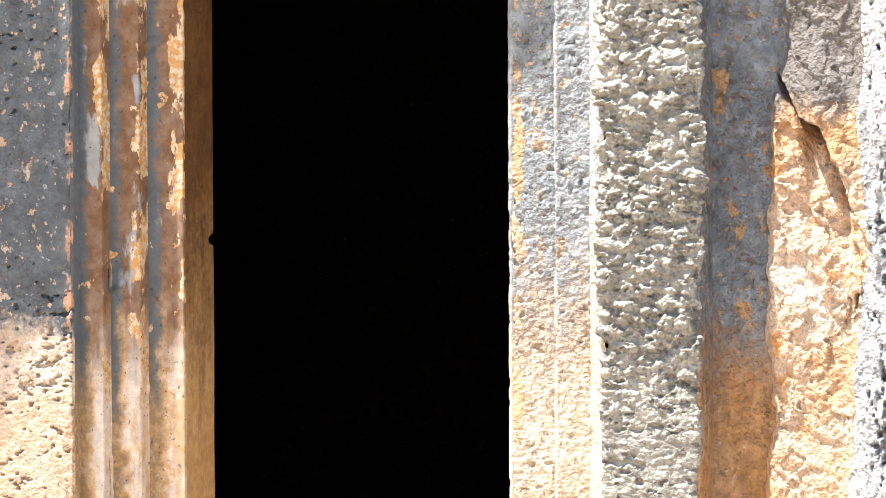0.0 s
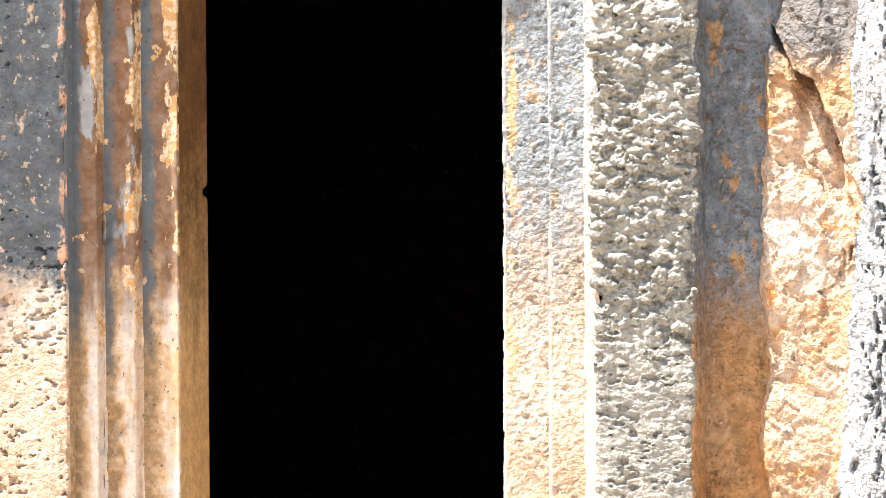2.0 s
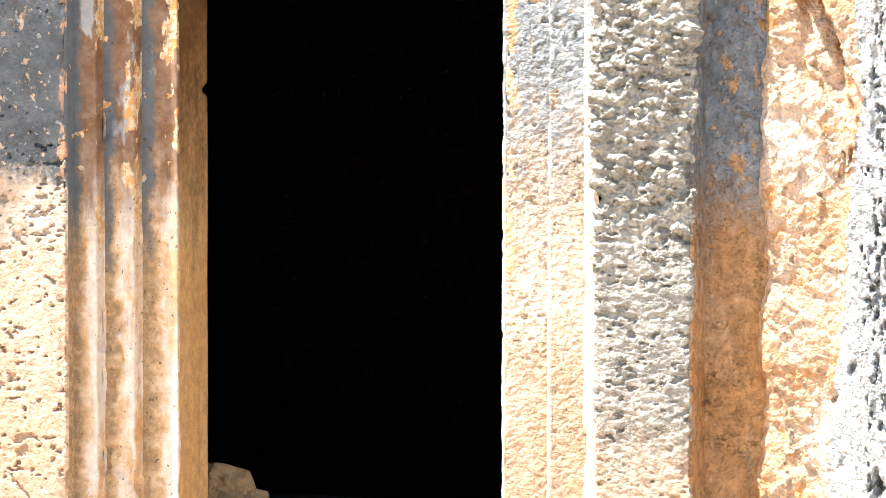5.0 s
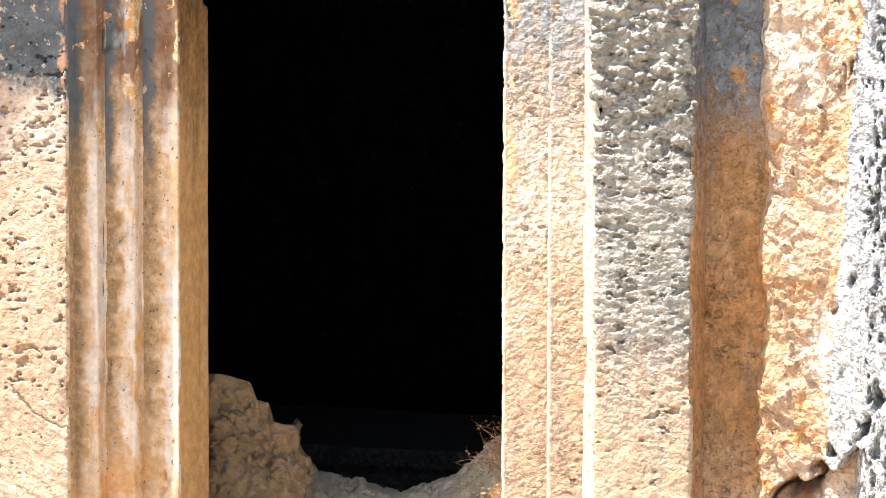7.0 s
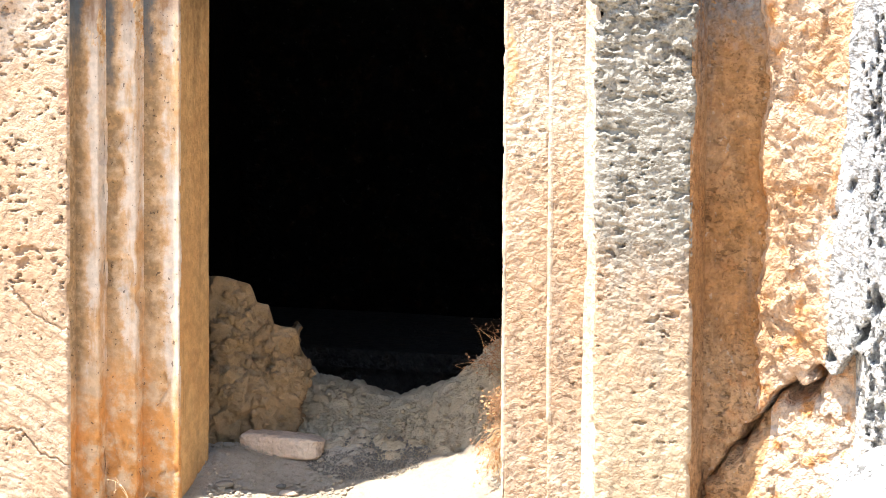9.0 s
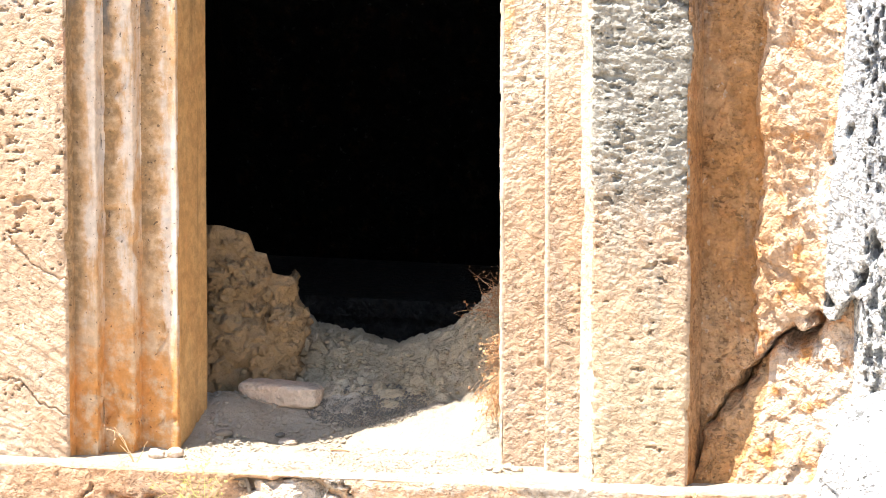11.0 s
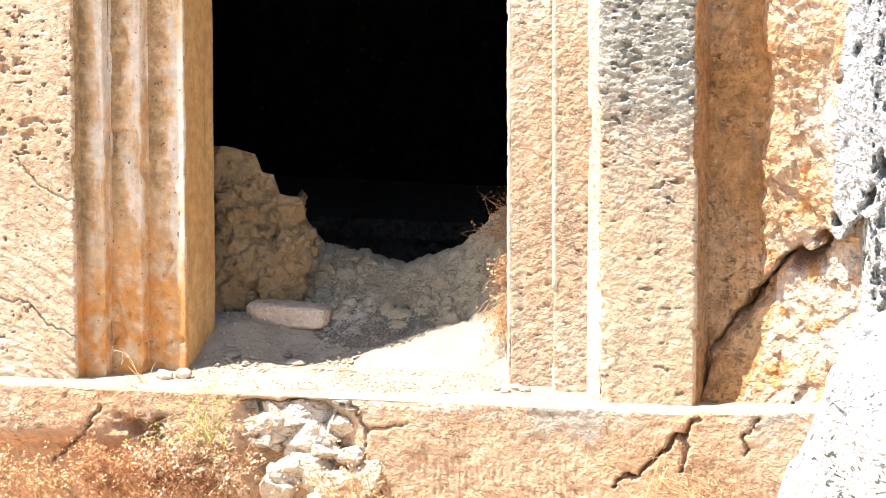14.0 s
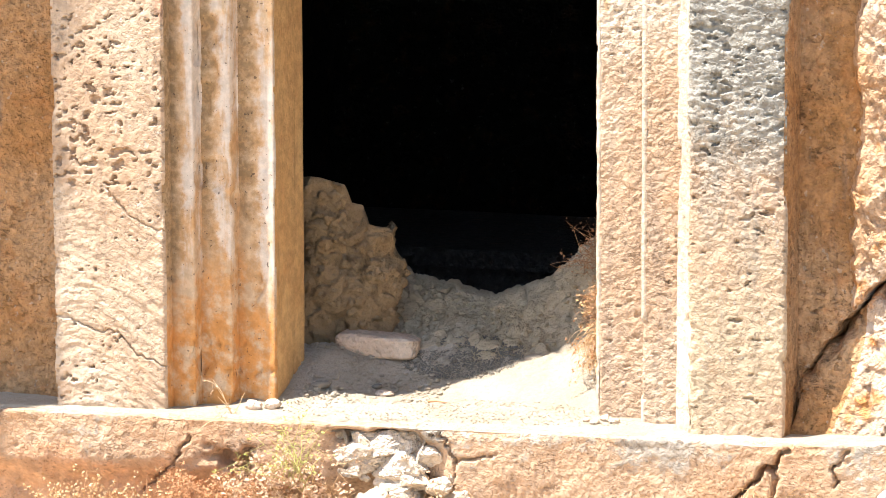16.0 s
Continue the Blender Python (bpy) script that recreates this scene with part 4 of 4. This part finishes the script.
# rocks broken out of the ledge
rng = np.random.default_rng(8)
for i in range(46):
    row = i // 8
    px = NOTCH + rng.uniform(-0.17, 0.17) + 0.02 * row
    pz = -0.085 - 0.048 * row + rng.uniform(-0.025, 0.025)
    py = -0.028 - 0.016 * row + rng.uniform(-0.02, 0.015)
    s = rng.choice((0.022, 0.032, 0.045, 0.070))
    loose_stone("broken_rock", 140 + i, (px, py, pz), (s * 1.35, s * 0.8, s * 0.75), M_RUBBLE, "angular pale rock broken out of the threshold", "rock", "rocks broken out of the threshold", 4, rng.uniform(-40, 40), rng.uniform(-35, 50), 12)

boulder = part("boulder", stone_mesh("boulder", 77, (0.95, 0.70, 1.15), 6, 0.16, 0.10, 10, (0.78, 0.95), 1.0, 90), M_BOULDER)
boulder.matrix_world = pose(2.365, -0.55, -0.42, 0, 0, 20)
tagged(boulder, "large sun-bleached white limestone boulder with dark pits", "boulder")


# ---- dry plants ----
def tube(bm_v, bm_f, pts, r0, r1, sides=4):
    """A tapered stalk along a line of points, added to lists of vertices and faces."""
    pts = [Vector(q) for q in pts]
    base = len(bm_v)
    for i, q in enumerate(pts):
        way = (pts[min(i + 1, len(pts) - 1)] - pts[max(i - 1, 0)]).normalized()
        u = way.orthogonal().normalized()
        w = way.cross(u)
        r = r0 + (r1 - r0) * i / (len(pts) - 1)
        for k in range(sides):
            a = 2 * math.pi * k / sides
            bm_v.append(tuple(q + (u * math.cos(a) + w * math.sin(a)) * r))
    for i in range(len(pts) - 1):
        for k in range(sides):
            a, b = base + i * sides + k, base + i * sides + (k + 1) % sides
            bm_f.append((a, b, b + sides, a + sides))


def husk(bm_v, bm_f, at, size, rng):
    """A small papery husk: two crossed, cupped leaves."""
    at = Vector(at)
    for _ in range(2):
        u = Vector((rng.uniform(-1, 1), rng.uniform(-1, 1), rng.uniform(-1, 1))).normalized()
        w = u.orthogonal().normalized()
        n = u.cross(w)
        base = len(bm_v)
        for a, b, c in ((-1, 0, 0), (0, -0.55, 0.25), (1, 0, 0), (0, 0.55, 0.25)):
            bm_v.append(tuple(at + (u * a + w * b + n * c) * size))
        bm_f.append((base, base + 1, base + 2, base + 3))


def stalk(rng, root, way, length, droop, bends=5, wander=0.18):
    pts, q, d = [Vector(root)], Vector(root), Vector(way).normalized()
    for _ in range(bends):
        d = (d + Vector((rng.uniform(-1, 1), rng.uniform(-1, 1), rng.uniform(-1, 1))) * wander + Vector((0, 0, -droop))).normalized()
        q = q + d * (length / bends)
        pts.append(q.copy())
    return pts


def dry_plant(name, seed, root, spread, count, length, stem_mat, husk_mat, label, husks=3, husk_size=0.007, lean=(0, -0.4, 1), thick=0.0012, droop=0.1, side=2, open_=1.0):
    rng = random.Random(seed)
    plant = thing(name, label, "dry plant")
    sv, sf, tv, tf, hv, hf = [], [], [], [], [], []
    for _ in range(count):
        at = [root[i] + rng.uniform(-1, 1) * spread[i] for i in range(3)]
        way = Vector((rng.uniform(-1, 1) * open_, rng.uniform(-1, 1) * open_, rng.uniform(-0.2, 0.8))) + Vector(lean)
        pts = stalk(rng, at, way, length * rng.uniform(0.5, 1.0), droop)
        tube(sv, sf, pts, thick, thick * 0.4)
        for _ in range(side):
            q = pts[rng.randint(1, len(pts) - 1)]
            tw = stalk(rng, q, Vector((rng.uniform(-1, 1), rng.uniform(-1, 1), rng.uniform(-0.6, 1))), length * rng.uniform(0.15, 0.4), 0.05, 3)
            tube(tv, tf, tw, thick * 0.6, thick * 0.3, 3)
            for _ in range(husks):
                husk(hv, hf, tw[-1] + Vector((rng.uniform(-1, 1), rng.uniform(-1, 1), rng.uniform(-1, 1))) * 0.012, husk_size * rng.uniform(0.6, 1.2), rng)
    tagged(part("stem", mesh_from("stem", sv, sf), stem_mat, plant), kind="stuff")
    twigs = plant
    if tv:
        twigs = tagged(part("twig", mesh_from("twig", tv, tf), stem_mat, plant), kind="stuff")
    if hv:
        tagged(part("husk", mesh_from("husk", hv, hf, False), husk_mat, twigs, "papery pale husks"), kind="stuff")
    return plant


dry_plant("dry_shrub", 1, (-0.41, -0.15, -0.27), (0.12, 0.05, 0.06), 80, 0.17, M_STRAW, M_SEED, "dry straw-coloured shrub with papery seed heads below the threshold", 5, 0.0075, (0.1, -0.5, 0.9), side=4)
dry_plant("dry_shrub", 2, (-0.55, -0.14, -0.30), (0.20, 0.05, 0.05), 190, 0.12, M_RUSSET, M_RUSSET, "russet dried-out shrub below the threshold", 4, 0.006, (0, -0.5, 0.7), side=5)
dry_plant("dry_shrub", 3, (-0.98, -0.15, -0.34), (0.16, 0.05, 0.04), 90, 0.13, M_RUSSET, M_STRAW, "russet dried-out shrub against the rock", 4, 0.006, (0, -0.4, 0.7), side=4)
dry_plant("green_shoots", 4, (-0.36, -0.17, -0.18), (0.05, 0.02, 0.04), 22, 0.20, M_GREENISH, M_GREENISH, "thin yellow-green stems among the dry shrub", 3, 0.005, (-0.35, -0.3, 0.9), side=3)
dry_plant("dry_sprig", 5, (-0.63, -0.02, -0.034), (0.004, 0.004, 0.0), 5, 0.15, M_STRAW, M_SEED, "pale dry sprig at the foot of the frame", 2, 0.005, (-0.5, -0.3, 0.6), side=2, thick=0.0016)
dry_plant("straw_tuft", 6, (0.335, 0.50, 0.16), (0.025, 0.06, 0.05), 130, 0.10, M_STRAW, M_RUSSET, "tuft of dry straw against the doorway's inner side", 1, 0.005, (-0.25, -0.5, -0.1), droop=0.35, side=2, thick=0.0012)
dry_plant("straw_tuft", 7, (0.24, 0.80, 0.36), (0.05, 0.06, 0.05), 60, 0.13, M_RUSSET, M_RUSSET, "dark dry twigs on the heap by the doorway", 1, 0.005, (-0.2, -0.4, 0.5), droop=0.15, side=2)
dry_plant("straw_tuft", 11, (0.34, 0.60, 0.24), (0.03, 0.06, 0.07), 150, 0.11, M_RUSSET, M_STRAW, "russet dry twigs hanging beside the jamb", 1, 0.006, (-0.3, -0.5, 0.1), droop=0.3, side=3)
dry_plant("dry_weed", 8, (0.06, -0.19, -0.31), (0.08, 0.03, 0.03), 30, 0.20, M_STRAW, M_SEED, "long pale dry stems in front of the broken rocks", 3, 0.006, (0.1, -0.3, 0.8), side=3, thick=0.0015)
dry_plant("dry_weed", 9, (1.06, -0.17, -0.21), (0.11, 0.03, 0.03), 46, 0.20, M_STRAW, M_STRAW, "tangle of pale dry stems below the crack", 1, 0.005, (-0.2, -0.2, 0.6), droop=0.32, side=2, thick=0.0015)
dry_plant("dry_weed", 10, (0.30, -0.17, -0.36), (0.16, 0.03, 0.02), 26, 0.12, M_RUSSET, M_STRAW, "short dry stems at the foot of the ledge", 2, 0.005, (0, -0.3, 0.7), side=3)

sv, sf = [], []
tube(sv, sf, [(-0.13, 0.275, floor_at(-0.13, 0.275) + 0.006), (-0.10, 0.27, floor_at(-0.10, 0.27) + 0.009), (-0.07, 0.27, floor_at(-0.07, 0.27) + 0.005)], 0.004, 0.002, 6)
tagged(part("stick", mesh_from("stick", sv, sf), M_RUSSET), "short brown stick lying on the dusty floor", "stick")
